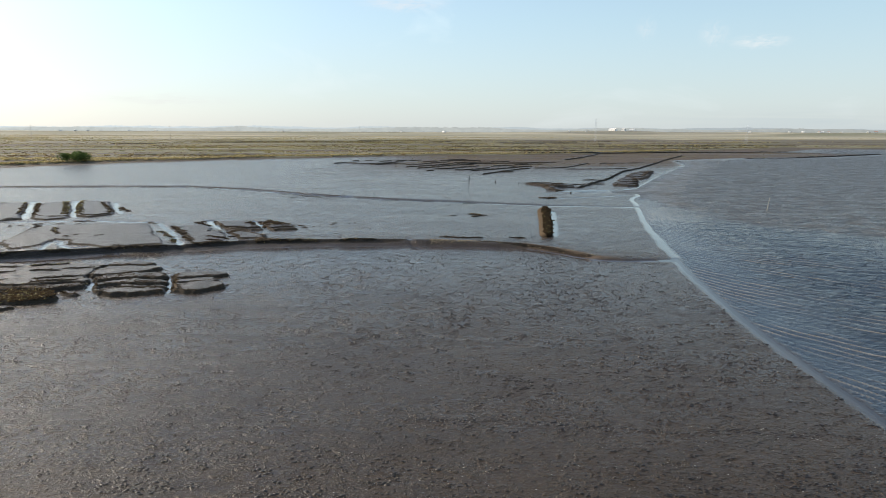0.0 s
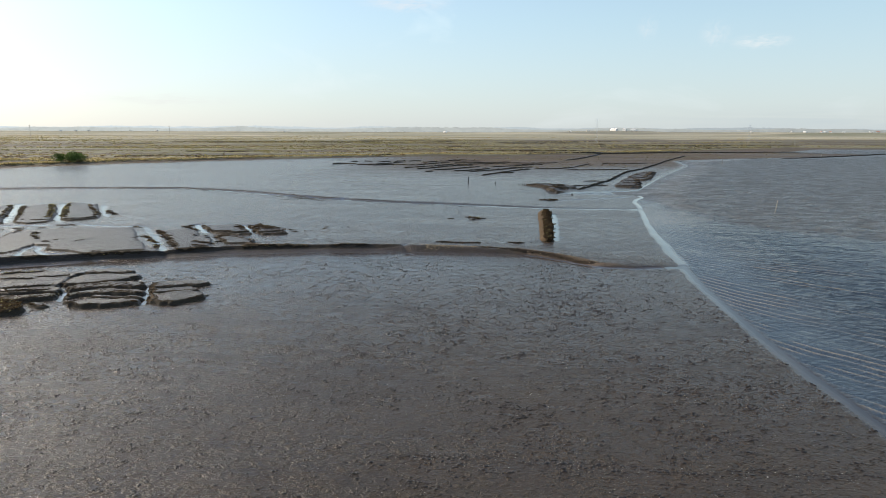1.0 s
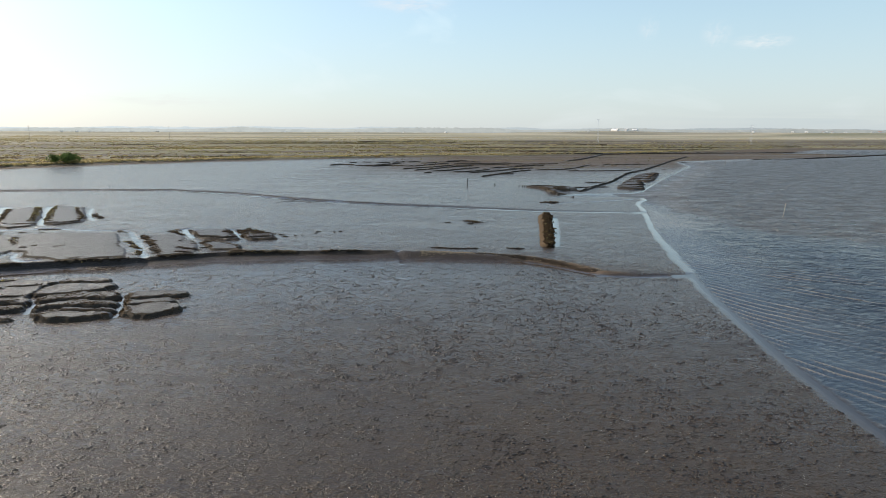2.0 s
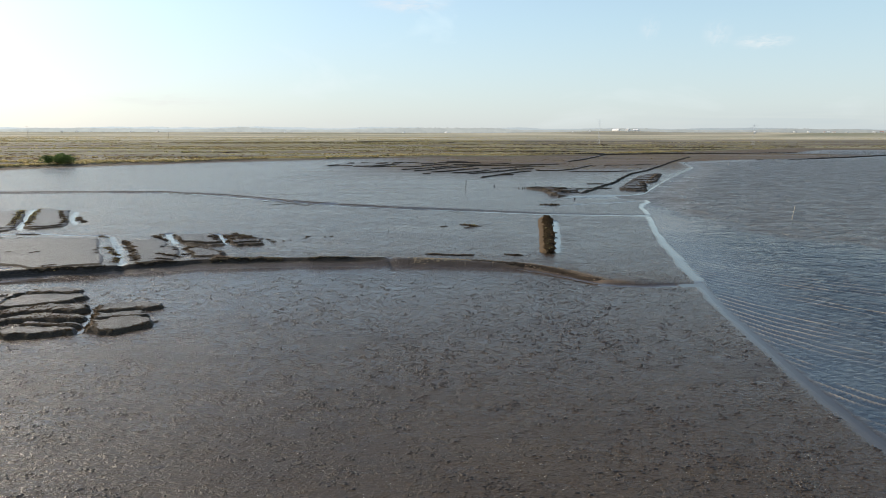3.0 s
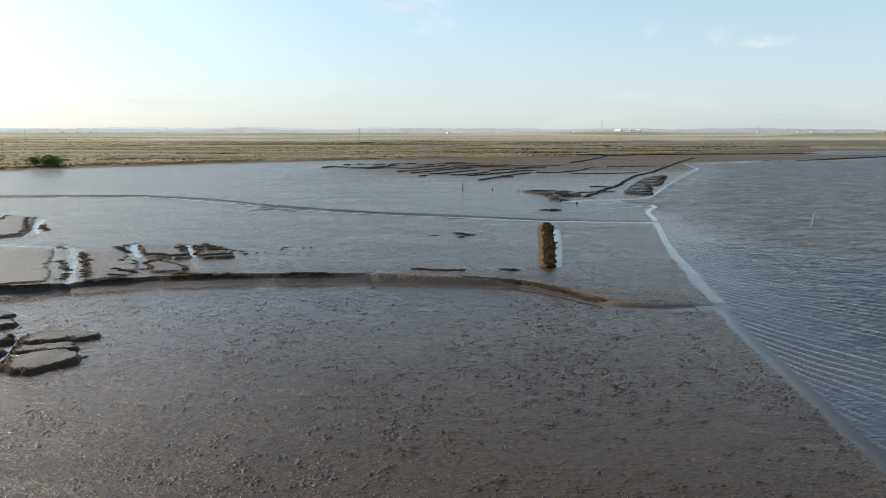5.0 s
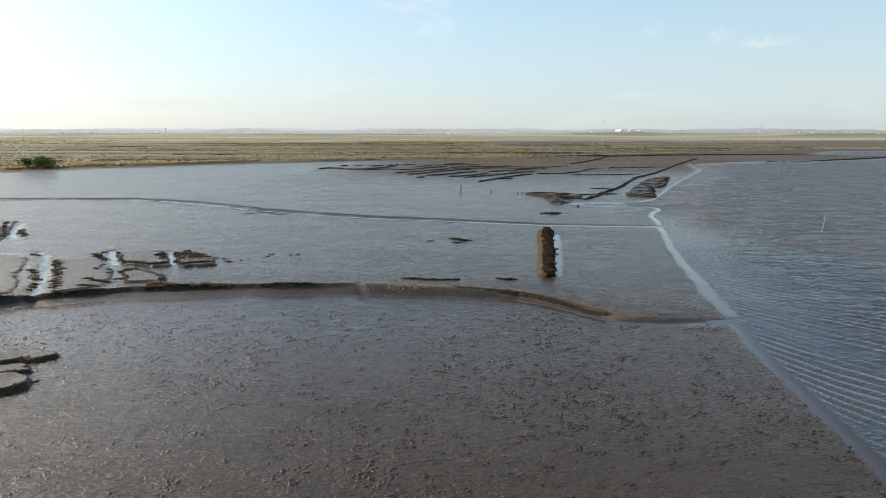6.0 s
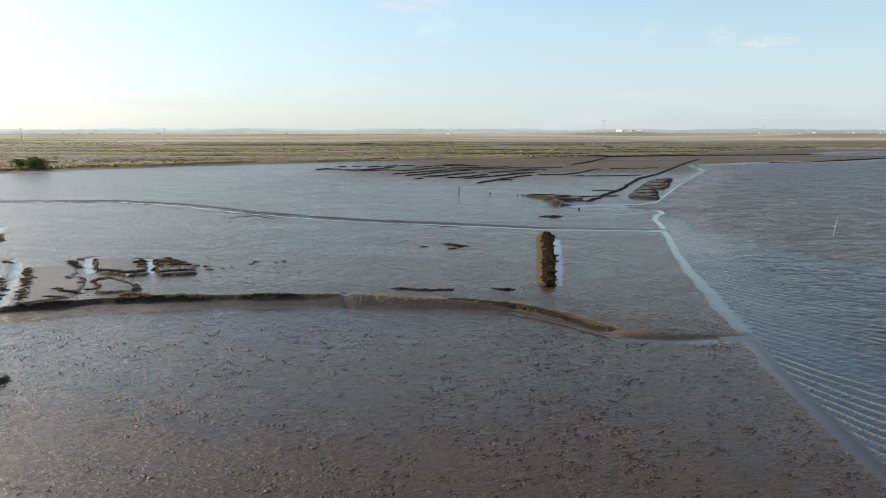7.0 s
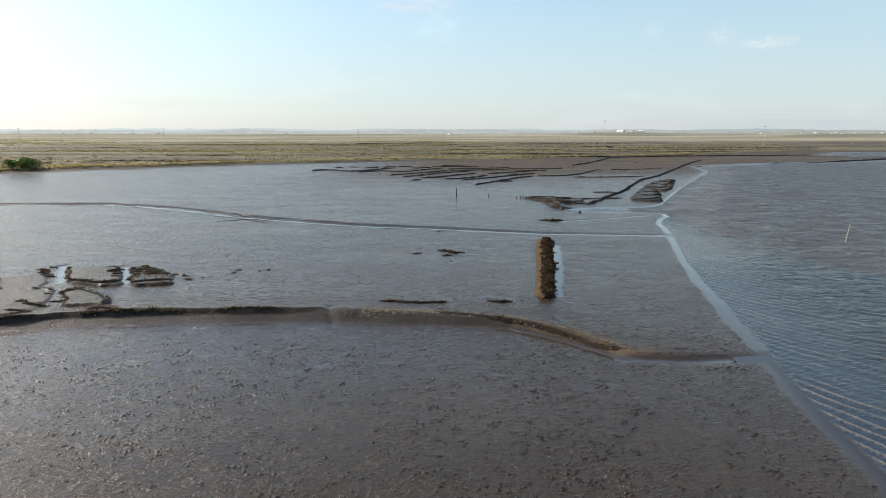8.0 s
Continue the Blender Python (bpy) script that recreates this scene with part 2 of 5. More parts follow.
def water_material():
    """Turbid water: a clear film over mud at the edge, rippled and silty further out."""
    k = Mat("estuary_water", rough=0.1, spec=0.5, ior=1.5)
    patch = k.noise(26.0, 4, 0.6, (0.3, 1, 1), 0.3)
    still, away = k.attribute("still"), k.attribute("away")
    silt = k.mix(k.ramp(patch, (0.4, 0.0), (0.6, 1.0)), (0.054, 0.067, 0.080), (0.036, 0.051, 0.068))
    silt = k.mix(k.math("MULTIPLY", k.attribute("far"), 0.7), silt, (0.110, 0.093, 0.069))
    silt = k.mix(k.math("MULTIPLY", k.attribute("crest"), 0.7), silt, (0.34, 0.26, 0.165))       # tan of sunlit silt painted on the breaking crests
    k.colour(k.mix(still, silt, (0.045, 0.038, 0.030)))
    k.rough(k.mix(k.attribute("far"), k.mix(away, 0.06, k.ramp(k.noise(2.2, 6, 0.7, (0.5, 1, 1), -0.3, 0.4), (0.40, 0.26), (0.60, 0.09))), k.ramp(k.noise(4.0, 6, 0.7, (0.65, 1, 1), -0.3, 0.5), (0.38, 0.55), (0.62, 0.26))))
    small = k.noise(0.30, 4, 0.6, (0.4, 1, 1), -0.35, 0.3)
    chop = k.noise(1.0, 3, 0.55, (0.5, 1, 1), -0.3, 0.4)
    swell = k.noise(3.5, 3, 0.55, (0.8, 1, 1), -0.25, 0.4)
    long = k.noise(9.0, 5, 0.7, (1.5, 1, 1), -0.2, 0.6)
    near = k.math("MULTIPLY", small, k.math("SUBTRACT", 0.2, k.math("MULTIPLY", still, 0.2)))
    h = k.math("ADD", k.math("MULTIPLY", small, 0.3), k.math("ADD", chop, k.math("ADD", k.math("MULTIPLY", swell, 2.6), k.math("MULTIPLY", long, k.math("MULTIPLY", k.attribute("far"), 1.4)))))
    k.bump(k.math("ADD", near, k.math("MULTIPLY", h, away)), 1.1, 1.0)
    return k.m


def bank_material():
    """Eroded mud and peat of the old pan walls: grey mud on the flat tops, dark fibrous peat on the scarps that also
    paints in their shade.
    """
    k = Mat("eroded_bank", rough=0.6, ior=1.36)
    mid = k.noise(0.9, 6, 0.7)
    fine = k.noise(0.12, 5, 0.75)
    top = k.mix(k.ramp(mid, (0.4, 0.0), (0.65, 1.0)), (0.064, 0.052, 0.041), (0.092, 0.075, 0.058))
    top = k.mix(k.ramp(k.noise(0.34, 5, 0.7, (0.5, 1, 1)), (0.50, 0.0), (0.64, 0.8)), top, (0.040, 0.031, 0.023))
    peat = k.mix(k.ramp(fine, (0.38, 0.0), (0.62, 1.0)), (0.028, 0.024, 0.018), (0.085, 0.062, 0.038))
    scarp = k.attribute("scarp")
    ragged = k.math("ADD", scarp, k.math("MULTIPLY", k.math("SUBTRACT", mid, 0.5), 0.9))
    k.colour(k.mix(k.ramp(ragged, (0.35, 0.0), (0.6, 1.0)), top, peat))
    k.rough(k.ramp(ragged, (0.3, 0.36), (0.6, 0.92)))
    k.bump(k.math("ADD", fine, mid), 0.13, 1.0)
    return k.m


def earth_material(name, low, high, dark, lump):
    """Dry crumbly earth or a mat of dead plants."""
    k = Mat(name, rough=0.9, spec=0.2)
    fine, mid = k.noise(0.09, 5, 0.75), k.noise(0.5, 5, 0.7)
    c = k.mix(k.ramp(mid, (0.38, 0.0), (0.64, 1.0)), low, high)
    c = k.mix(k.ramp(fine, (0.36, 0.8), (0.52, 0.0)), c, dark)
    # scarp sides go dark, which paints shade on the dyke's flank
    ragged = k.math("ADD", k.attribute("scarp"), k.math("MULTIPLY", k.math("SUBTRACT", mid, 0.5), 0.8))
    k.colour(k.mix(k.ramp(ragged, (0.5, 0.0), (0.7, 1.0)), c, dark))
    k.bump(k.math("ADD", fine, mid), lump, 1.0)
    return k.m


def plant_material(name, low, mid, high):
    k = Mat(name, rough=0.85, spec=0.2)
    n = k.add("ShaderNodeNewGeometry")
    own = n.outputs["Random Per Island"]
    patch = k.noise(2.5, 3)
    mixed = k.math("ADD", k.math("MULTIPLY", own, 0.55), k.math("MULTIPLY", patch, 0.5))
    c = k.ramp(mixed, (0.2, low), (0.5, mid), (0.85, high))
    k.colour(c)
    thin = k.add("ShaderNodeBsdfTranslucent")                 # leaves let light through
    both = k.add("ShaderNodeMixShader", Fac=0.45)
    k.link(c, thin.inputs["Color"])
    k.link(k.b.outputs["BSDF"], both.inputs[1])
    k.link(thin.outputs["BSDF"], both.inputs[2])
    k.link(both.outputs["Shader"], k.t.nodes["Material Output"].inputs["Surface"])
    return k.m


def plain_material(name, colour, rough=0.7, grain=0.3, size=0.2):
    k = Mat(name, rough=rough)
    dark = tuple(c * (1 - grain) for c in colour)
    k.colour(k.mix(k.noise(size, 5, 0.65), dark, tuple(min(1, c * (1 + grain)) for c in colour)))
    k.bump(k.noise(size * 0.5, 4), 0.01, 0.5)
    return k.m


MUD = ground_material()
WATER = water_material()
BANK = bank_material()
EARTH = earth_material("dry_dyke_earth", (0.10, 0.074, 0.050), (0.17, 0.122, 0.078), (0.035, 0.025, 0.016), 0.06)
SCRUB_MAT = earth_material("matted_dead_scrub", (0.085, 0.06, 0.035), (0.16, 0.105, 0.055), (0.03, 0.022, 0.014), 0.09)
RUBBLE = plain_material("tan_shell_rubble", (0.30, 0.22, 0.13), 0.8, 0.4, 0.1)
SCRUB = plant_material("brown_saltmarsh_scrub", (0.028, 0.021, 0.013), (0.075, 0.052, 0.029), (0.15, 0.10, 0.052))
BROWN = plant_material("brown_marsh_plants", (0.07, 0.05, 0.03), (0.17, 0.115, 0.062), (0.30, 0.21, 0.11))
GREEN = plant_material("green_saltmarsh_scrub", (0.12, 0.112, 0.045), (0.29, 0.26, 0.11), (0.50, 0.43, 0.21))
STRAW = plant_material("straw_marsh_grass", (0.22, 0.18, 0.075), (0.46, 0.37, 0.17), (0.64, 0.52, 0.29))
LEAF = plant_material("bush_leaves", (0.03, 0.05, 0.014), (0.085, 0.135, 0.035), (0.16, 0.22, 0.06))
WOOD = plain_material("wet_dark_wood", (0.05, 0.04, 0.03), 0.7)
PALE_WOOD = plain_material("weathered_pale_wood", (0.42, 0.37, 0.30), 0.7)
WHITE_WALL = plain_material("white_render", (0.80, 0.78, 0.74), 0.8, 0.06, 3.0)
ROOF_TILE = plain_material("red_roof_tiles", (0.42, 0.17, 0.10), 0.8, 0.2, 1.0)
GLASS_DARK = plain_material("dark_window_glass", (0.05, 0.055, 0.06), 0.2, 0.1, 1.0)
STEEL = plain_material("galvanised_steel", (0.72, 0.73, 0.72), 0.5, 0.1, 0.5)
SHELL = plain_material("bleached_shell", (0.62, 0.58, 0.50), 0.5, 0.15, 0.05)
CLOD = plain_material("mud_clods", (0.034, 0.024, 0.016), 0.4, 0.35, 0.15)


# ---- geometry helpers ----
def mesh_object(name, verts, faces, material, parent=None, smooth=True, attributes=None):
    me = bpy.data.meshes.new(name)
    me.from_pydata([tuple(v) for v in verts], [], faces)
    if smooth:
        me.polygons.foreach_set("use_smooth", [True] * len(me.polygons))
    for key, values in (attributes or {}).items():
        me.attributes.new(key, "FLOAT", "POINT").data.foreach_set("value", values)
    me.materials.append(material)
    me.update()
    ob = new(name, me)
    ob.parent = parent
    return ob


def part(name, bm, material, parent, label=""):
    """One bmesh as one mesh object under a thing or a part."""
    me = bpy.data.meshes.new(name)
    bm.to_mesh(me)
    bm.free()
    me.materials.append(material)
    ob = new(name, me)
    ob.parent = parent
    return tagged(ob, label)


def grid_object(name, xs, ys, z, material, attributes=None, keep=None):
    """A sheet over the grid xs by ys with the heights z[j, i]; keep[j, i] says which cells stay."""
    nx, ny = len(xs), len(ys)
    co = np.empty((ny, nx, 3), np.float32)
    co[..., 0], co[..., 1], co[..., 2] = xs[None, :], ys[:, None], z
    a = (np.arange(ny - 1)[:, None] * nx + np.arange(nx - 1)[None, :])
    quads = np.stack([a, a + 1, a + nx + 1, a + nx], -1).astype(np.int32)
    quads = quads[keep] if keep is not None else quads.reshape(-1, 4)
    used = np.unique(quads)
    at = np.full(nx * ny, -1, np.int32)
    at[used] = np.arange(len(used))
    quads = at[quads]
    me = bpy.data.meshes.new(name)
    me.vertices.add(len(used))
    me.vertices.foreach_set("co", co.reshape(-1, 3)[used].ravel())
    me.loops.add(quads.size)
    me.loops.foreach_set("vertex_index", quads.ravel())
    me.polygons.add(len(quads))
    me.polygons.foreach_set("loop_start", np.arange(0, quads.size, 4, dtype=np.int32))
    me.polygons.foreach_set("use_smooth", np.ones(len(quads), bool))
    me.update(calc_edges=True)
    for key, values in (attributes or {}).items():
        me.attributes.new(key, "FLOAT", "POINT").data.foreach_set("value", values.ravel()[used].astype(np.float32))
    me.materials.append(material)
    return new(name, me)


def smoothstep(a, b, x):
    t = np.clip((x - a) / (b - a), 0, 1)
    return t * t * (3 - 2 * t)


_table = np.random.RandomState(7).rand(256, 256)


def field(x, y, size, octaves=3):
    """Smooth value noise on arrays, about -1 to 1."""
    out, amp, total = 0.0, 1.0, 0.0
    for o in range(octaves):
        u, v = x / size * 2**o + 17.3 * o, y / size * 2**o + 5.1 * o
        i, j = np.floor(u).astype(int), np.floor(v).astype(int)
        f, g = u - i, v - j
        f, g = f * f * (3 - 2 * f), g * g * (3 - 2 * g)
        a, b = _table[i & 255, j & 255], _table[(i + 1) & 255, j & 255]
        c, d = _table[i & 255, (j + 1) & 255], _table[(i + 1) & 255, (j + 1) & 255]
        out = out + amp * (a + (b - a) * f + (c - a) * g + (a - b - c + d) * f * g)
        total += amp
        amp *= 0.5
    return out / total * 2 - 1


def side(x, y, line):
    """Signed distance to a polyline: positive on its left as it runs; and how far along it (0 to 1) the nearest place is."""
    best, sign, along, square = np.full(x.shape, 1e18), np.ones(x.shape), np.zeros(x.shape), np.zeros(x.shape)
    p = np.array(line, float)
    lengths = np.hypot(*np.diff(p, axis=0).T)
    run, whole = 0.0, lengths.sum()
    for a, b, length in zip(p[:-1], p[1:], lengths):
        d = (b - a) / length
        t = np.clip((x - a[0]) * d[0] + (y - a[1]) * d[1], 0, length)
        dx, dy = x - a[0] - t * d[0], y - a[1] - t * d[1]
        q = dx * dx + dy * dy
        c = d[0] * dy - d[1] * dx
        slack = 1e-9 * (1 + q)
        near = (q < best - slack) | ((np.abs(q - best) <= slack) & (np.abs(c) > square))      # at a corner the squarer segment tells the side
        best = np.where(near, q, best)
        sign = np.where(near, np.where(c >= 0, 1.0, -1.0), sign)
        along = np.where(near, (run + t) / whole, along)
        square = np.where(near, np.abs(c), square)
        run += length
    return np.sqrt(best) * sign, along


def resample(line, step):
    """A smooth curve through the given points, cut into short steps."""
    p = [Vector((*q, 0)) if len(q) == 2 else Vector(q) for q in line]
    p = [p[0] * 2 - p[1], *p, p[-1] * 2 - p[-2]]
    out = []
    for i in range(1, len(p) - 2):
        n = max(1, int((p[i + 1] - p[i]).length / step))
        for k in range(n):
            t = k / n
            out.append(0.5 * (2 * p[i] + (p[i + 1] - p[i - 1]) * t + (2 * p[i - 1] - 5 * p[i] + 4 * p[i + 1] - p[i + 2]) * t * t + (3 * p[i] - p[i - 1] - 3 * p[i + 1] + p[i + 2]) * t**3))
    out.append(p[-2])
    return out


# ---- the lie of the land ----
# the water's edge, going away
SHORE = [(24.8, -60), (24.6, 15)] + [(24.6, 32), (24.9, 38), (25.1, 42), (25.3, 46), (25.7, 50.6), (26.2, 54.8), (26.9, 61), (27.6, 67), (28.8, 74), (29.8, 79), (30.5, 84.6), (31.4, 88), (32.5, 94.5), (33.8, 102), (36, 112)] + [(37.7, 119), (41.2, 132.1), (43.4, 143.7), (45.1, 148.5), (48.1, 153.7), (48.7, 157.3), (47.2, 158.7), (37.1, 161), (29.1, 163.4), (38.7, 167.8), (47.8, 168.6), (53.1, 173.3), (59, 186.2), (72.3, 214.4), (89.9, 249.1)] + [(112, 292), (124, 338), (170, 368), (229, 389), (305, 441), (250, 470), (330, 560), (900, 590), (4900, 640)]
# the foot of the long bank that parts the near flat from the old pans
FOOT = [(-150, 20), (-80, 58)] + [(-53.9, 74), (-48.4, 76.1), (-42.3, 78.1), (-36.2, 79), (-32.7, 79.4), (-26.8, 81.5), (-17.2, 82.9), (-4.7, 83.6), (3.5, 83.4), (11.1, 82.7), (15.8, 79.3), (18.6, 75.7), (23.5, 75.5), (28.6, 76.3), (32.5, 77.3)]
CREEK = [(-116.1, 162.7), (-95.4, 165.3), (-68.8, 166.4), (-50, 159.3), (-32.9, 147.5), (-18.6, 140.6), (-8.1, 136.5), (4.3, 134.7), (21.1, 132.2), (39.6, 131.8)]
MARSH = [(-1500, 120), (-420, 170)] + [(-182, 246), (-170, 268), (-150, 294), (-128.4, 307), (-106, 328), (-70, 349), (-35, 370), (27.1, 398), (106.7, 433.2), (181.5, 488.4)] + [(330, 600), (900, 640), (4900, 690)]
WATER_LEVEL = -0.05
# shallow runnels that hold a film of water: half-width, depth and course
RUNNELS = [
    (0.75, 0.12, [(-71.4, 104.4), (-78.2, 116.2), (-85.9, 129.8)]),
    (0.6, 0.12, [(-64.3, 107.4), (-71.4, 119.8), (-77.8, 131.2)]),
    (0.55, 0.10, [(-79, 98.2), (-72.9, 101.1), (-67.4, 101.3), (-60.3, 103.4), (-52.7, 101.7), (-48.9, 101.8)]),
    (0.35, 0.10, [(-51.1, 77.4), (-52.6, 81.2), (-53.4, 84.2), (-52.1, 83.4), (-50.6, 80.5), (-48.4, 78.9), (-46.8, 79.8)]),
    (0.42, 0.16, [(-48.4, 102.4), (-46.5, 100.6), (-43.8, 96.4), (-40.4, 91.1), (-36.8, 84.5), (-33.9, 79.5)]),
    (0.45, 0.10, [(-68, 128.4), (-62.6, 118.4), (-58.4, 112)]),
    (0.55, 0.10, [(-39.5, 103.7), (-37, 99), (-34.8, 95.4)]),
    (0.55, 0.10, [(-31.8, 103.2), (-29.8, 99.2), (-27.7, 95.1)]),
    (0.22, 0.10, [(-40, 103.1), (-38.7, 104.3)]),
    (0.22, 0.10, [(-32.4, 102.9), (-29.7, 103.2)]),
    (0.35, 0.18, [(-4.8, 86.6), (-4.2, 84.5), (-3.7, 82.5)]),
    (0.8, 0.12, [(21, 121), (19.4, 109.7), (17.7, 98.9), (16.5, 92.4)]),
    (0.50, 0.10, [(12.8, 81.9), (15.1, 79.4), (17.2, 77.2), (19.4, 75.8), (22.5, 75.3), (26.3, 75.8)]),
    (0.45, 0.10, [(-36.5, 62.8), (-35.1, 60.1)]),
    (0.45, 0.10, [(-29.8, 65.3), (-28.4, 62.2), (-27, 59.1)]),
    (0.45, 0.10, [(25.1, 158), (39.9, 160), (50.4, 163.5), (60.2, 184.8)]),
    (0.45, 0.10, [(22.7, 144), (36.2, 149.6), (46.7, 155.6)]),
    (0.30, 0.10, [(-42.3, 152.4), (-34.5, 148.7), (-26.9, 143.9), (-18.8, 141.8)]),
]


def bank_width(x):
    """How far the bank's face runs back from its foot."""
    return (2.1 - 1.1 * smoothstep(-3, 9, x)) * (0.28 + 0.72 * smoothstep(-39, -32, x))


def land(x, y):
    """Height of the ground, and what covers it."""
    s_shore, _ = side(x, y, SHORE)
    s_foot, a_foot = side(x, y, FOOT)
    s_creek, _ = side(x, y, CREEK)
    s_marsh, _ = side(x, y, MARSH)
    wob = field(x, y, 6.0, 3)
    inland = s_shore + 0.22 * field(x, y, 2.5, 3)                     # left of the shore: land
    z = 0.012 * np.clip(inland - 0.3, -30, 8) + 0.05 * np.clip(inland - 0.3, -8, 0) - 0.045
    z += 0.03 * wob * smoothstep(0, 6, inland)
    # old pans behind the bank, higher towards the left
    level = 0.58 * smoothstep(30.0, -10.0, x) + 0.05
    width = bank_width(x) * (1 + 0.12 * field(x, y, 5.0, 2))
    jag = s_foot + 0.22 * field(x, y, 1.3, 3)
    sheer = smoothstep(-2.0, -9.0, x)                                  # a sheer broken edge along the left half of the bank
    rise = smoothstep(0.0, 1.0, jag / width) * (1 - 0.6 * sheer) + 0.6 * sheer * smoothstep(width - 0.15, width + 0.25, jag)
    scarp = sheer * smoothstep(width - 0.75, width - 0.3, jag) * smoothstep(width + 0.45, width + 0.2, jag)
    crest = 0.16 * np.exp(-((s_foot - width) / 0.9) ** 2) * smoothstep(24, 12, x)
    z += rise * level + crest
    ditch = np.exp(-((s_foot + 1.3) / 1.0) ** 2) * smoothstep(-35, -47, x)
    z -= 0.22 * ditch
    z -= 0.10 * np.exp(-((s_foot + 0.5) / 0.5) ** 2) * smoothstep(9, 14, x)
    # the second creek: a step and a wet line
    lip = s_creek + 0.5 * field(x, y, 3.0, 3)
    z -= 0.16 * np.exp(-((lip + 1.3) / 1.0) ** 2)
    z += (0.10 + 0.14 * smoothstep(30, -30, x)) * smoothstep(34, 16, x) * np.exp(-((lip - 0.7) / 0.7) ** 2)
    # the creek lip's unlit face painted darker
    scarp = np.maximum(scarp, 0.75 * np.exp(-((lip - 0.15) / 0.4) ** 2) * smoothstep(20, -25, x))
    # the marsh, with a low scarp
    edge = s_marsh + 6.0 * field(x, y, 40.0, 3) + 1.5 * field(x, y, 7.0, 2)
    marsh = smoothstep(0.0, 2.5, edge)
    z += 0.75 * marsh
    pans = smoothstep(0.02, 0.12, field(x * 0.09, y, 18.0, 3) + 0.3 * smoothstep(20, 180, x)) * smoothstep(8, 25, edge) * smoothstep(700, 400, edge)
    z -= 0.6 * pans
    marsh = marsh * (1 - 0.92 * pans)
    straw = smoothstep(250, 700, edge) + smoothstep(0.1, 0.5, field(x * 0.2, y, 90.0, 2)) * 0.35
    film = np.exp(-((lip + 1.2) / 0.55) ** 2) + ditch * 0.9
    film = np.maximum(film, smoothstep(0.98 - 0.35 * smoothstep(85, 112, y) - 0.35 * smoothstep(160, 190, y), 0.55 - 0.3 * smoothstep(85, 112, y) - 0.25 * smoothstep(160, 190, y), inland) * (1.0 - 0.6 * smoothstep(140, 240, y)))
    film = np.maximum(film, 0.6 * pans)
    for half, deep, course in RUNNELS:
        d, _ = side(x, y, course)
        d = np.abs(d + 0.25 * field(x, y, 1.2, 2))
        film = np.maximum(film, smoothstep(half * 1.25, half * 0.75, d))
        z -= deep * np.exp(-((d / half) ** 2))
    wet = np.maximum(0.32 * smoothstep(2.0, 9.0, s_foot), 0.85 * smoothstep(-36.0, -7.0, s_foot + 3 * wob) * (0.45 + 0.55 * smoothstep(20, -14, x)) * smoothstep(2.0, -1.0, s_foot))
    peat = smoothstep(-190, -60, s_marsh + 25 * field(x * 0.3, y, 30.0, 3)) * smoothstep(-60, 20, x) * smoothstep(1, 4, inland)
    peat = np.maximum(peat, 0.9 * smoothstep(-17, -5, s_marsh + 7 * field(x * 0.12, y, 9.0, 3)))
    slope = smoothstep(0.0, 0.5, s_foot) * smoothstep(width + 0.5, width, s_foot) * smoothstep(20, 8, x)
    film *= 1 - slope
    dull = 0.3 * slope
    film = np.maximum(film, np.exp(-((s_foot + 0.55) / 0.5) ** 2) * smoothstep(7, 12, x) * smoothstep(32, 29, x))
    scarp = np.maximum(scarp, 0.16 * slope)
    dry = rise * smoothstep(2.4, 0.8, s_foot) * smoothstep(7, 15, x) * smoothstep(24, 17, x)
    # pits, casts and lumps trodden and dug into the mud
    open_mud = smoothstep(125, 85, y) * (1 - 0.6 * wet) * smoothstep(0.8, 2.5, inland) * (1 - film)
    drift = 0.35 + 0.65 * smoothstep(-0.25, 0.45, field(x, y, 4.5, 2))
    pit = smoothstep(0.30, 0.62, field(x * 0.75 + 31, y, 0.62, 2)) * drift
    lump = smoothstep(0.26, 0.66, field(x * 0.8, y + 57, 0.46, 2)) * drift
    z += open_mud * (1 - wet) * (0.028 * lump - 0.028 * pit)
    return z, dict(marsh=np.clip(marsh, 0, 1), straw=np.clip(straw, 0, 1), film=np.clip(film, 0, 1), dry=np.clip(dry, 0, 1), peat=np.clip(peat, 0, 1), dull=np.clip(dull, 0, 1), scarp=np.clip(scarp, 0, 1), wet=wet)


def spread(lo, hi, step, out_lo, out_hi, growth):
    """Grid lines: even between lo and hi, wider and wider beyond."""
    inner = list(np.arange(lo, hi, step))
    a, s = inner[-1], step
    while a < out_hi:
        s *= growth
        a += s
        inner.append(a)
    a, s, before = inner[0], step, []
    while a > out_lo:
        s *= growth
        a -= s
        before.append(a)
    return np.array(before[::-1] + inner)


GX = spread(-62, 46, 0.33, -4900, 4900, 1.035)
GY = np.concatenate([spread(16, 92, 0.25, -120, 16, 1.12)[:-1], np.arange(92, 172, 0.45), np.arange(172, 270, 1.0), spread(270, 560, 2.0, 270, 4850, 1.06)[1:]])
GY = np.unique(np.round(GY, 3))
_x, _y = np.meshgrid(GX, GY)
_z, _cover = land(_x, _y)
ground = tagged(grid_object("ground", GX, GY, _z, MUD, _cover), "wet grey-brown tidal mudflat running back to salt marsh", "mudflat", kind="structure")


def height(x, y):
    z, _ = land(np.array([x], float), np.array([y], float))
    return float(z[0])


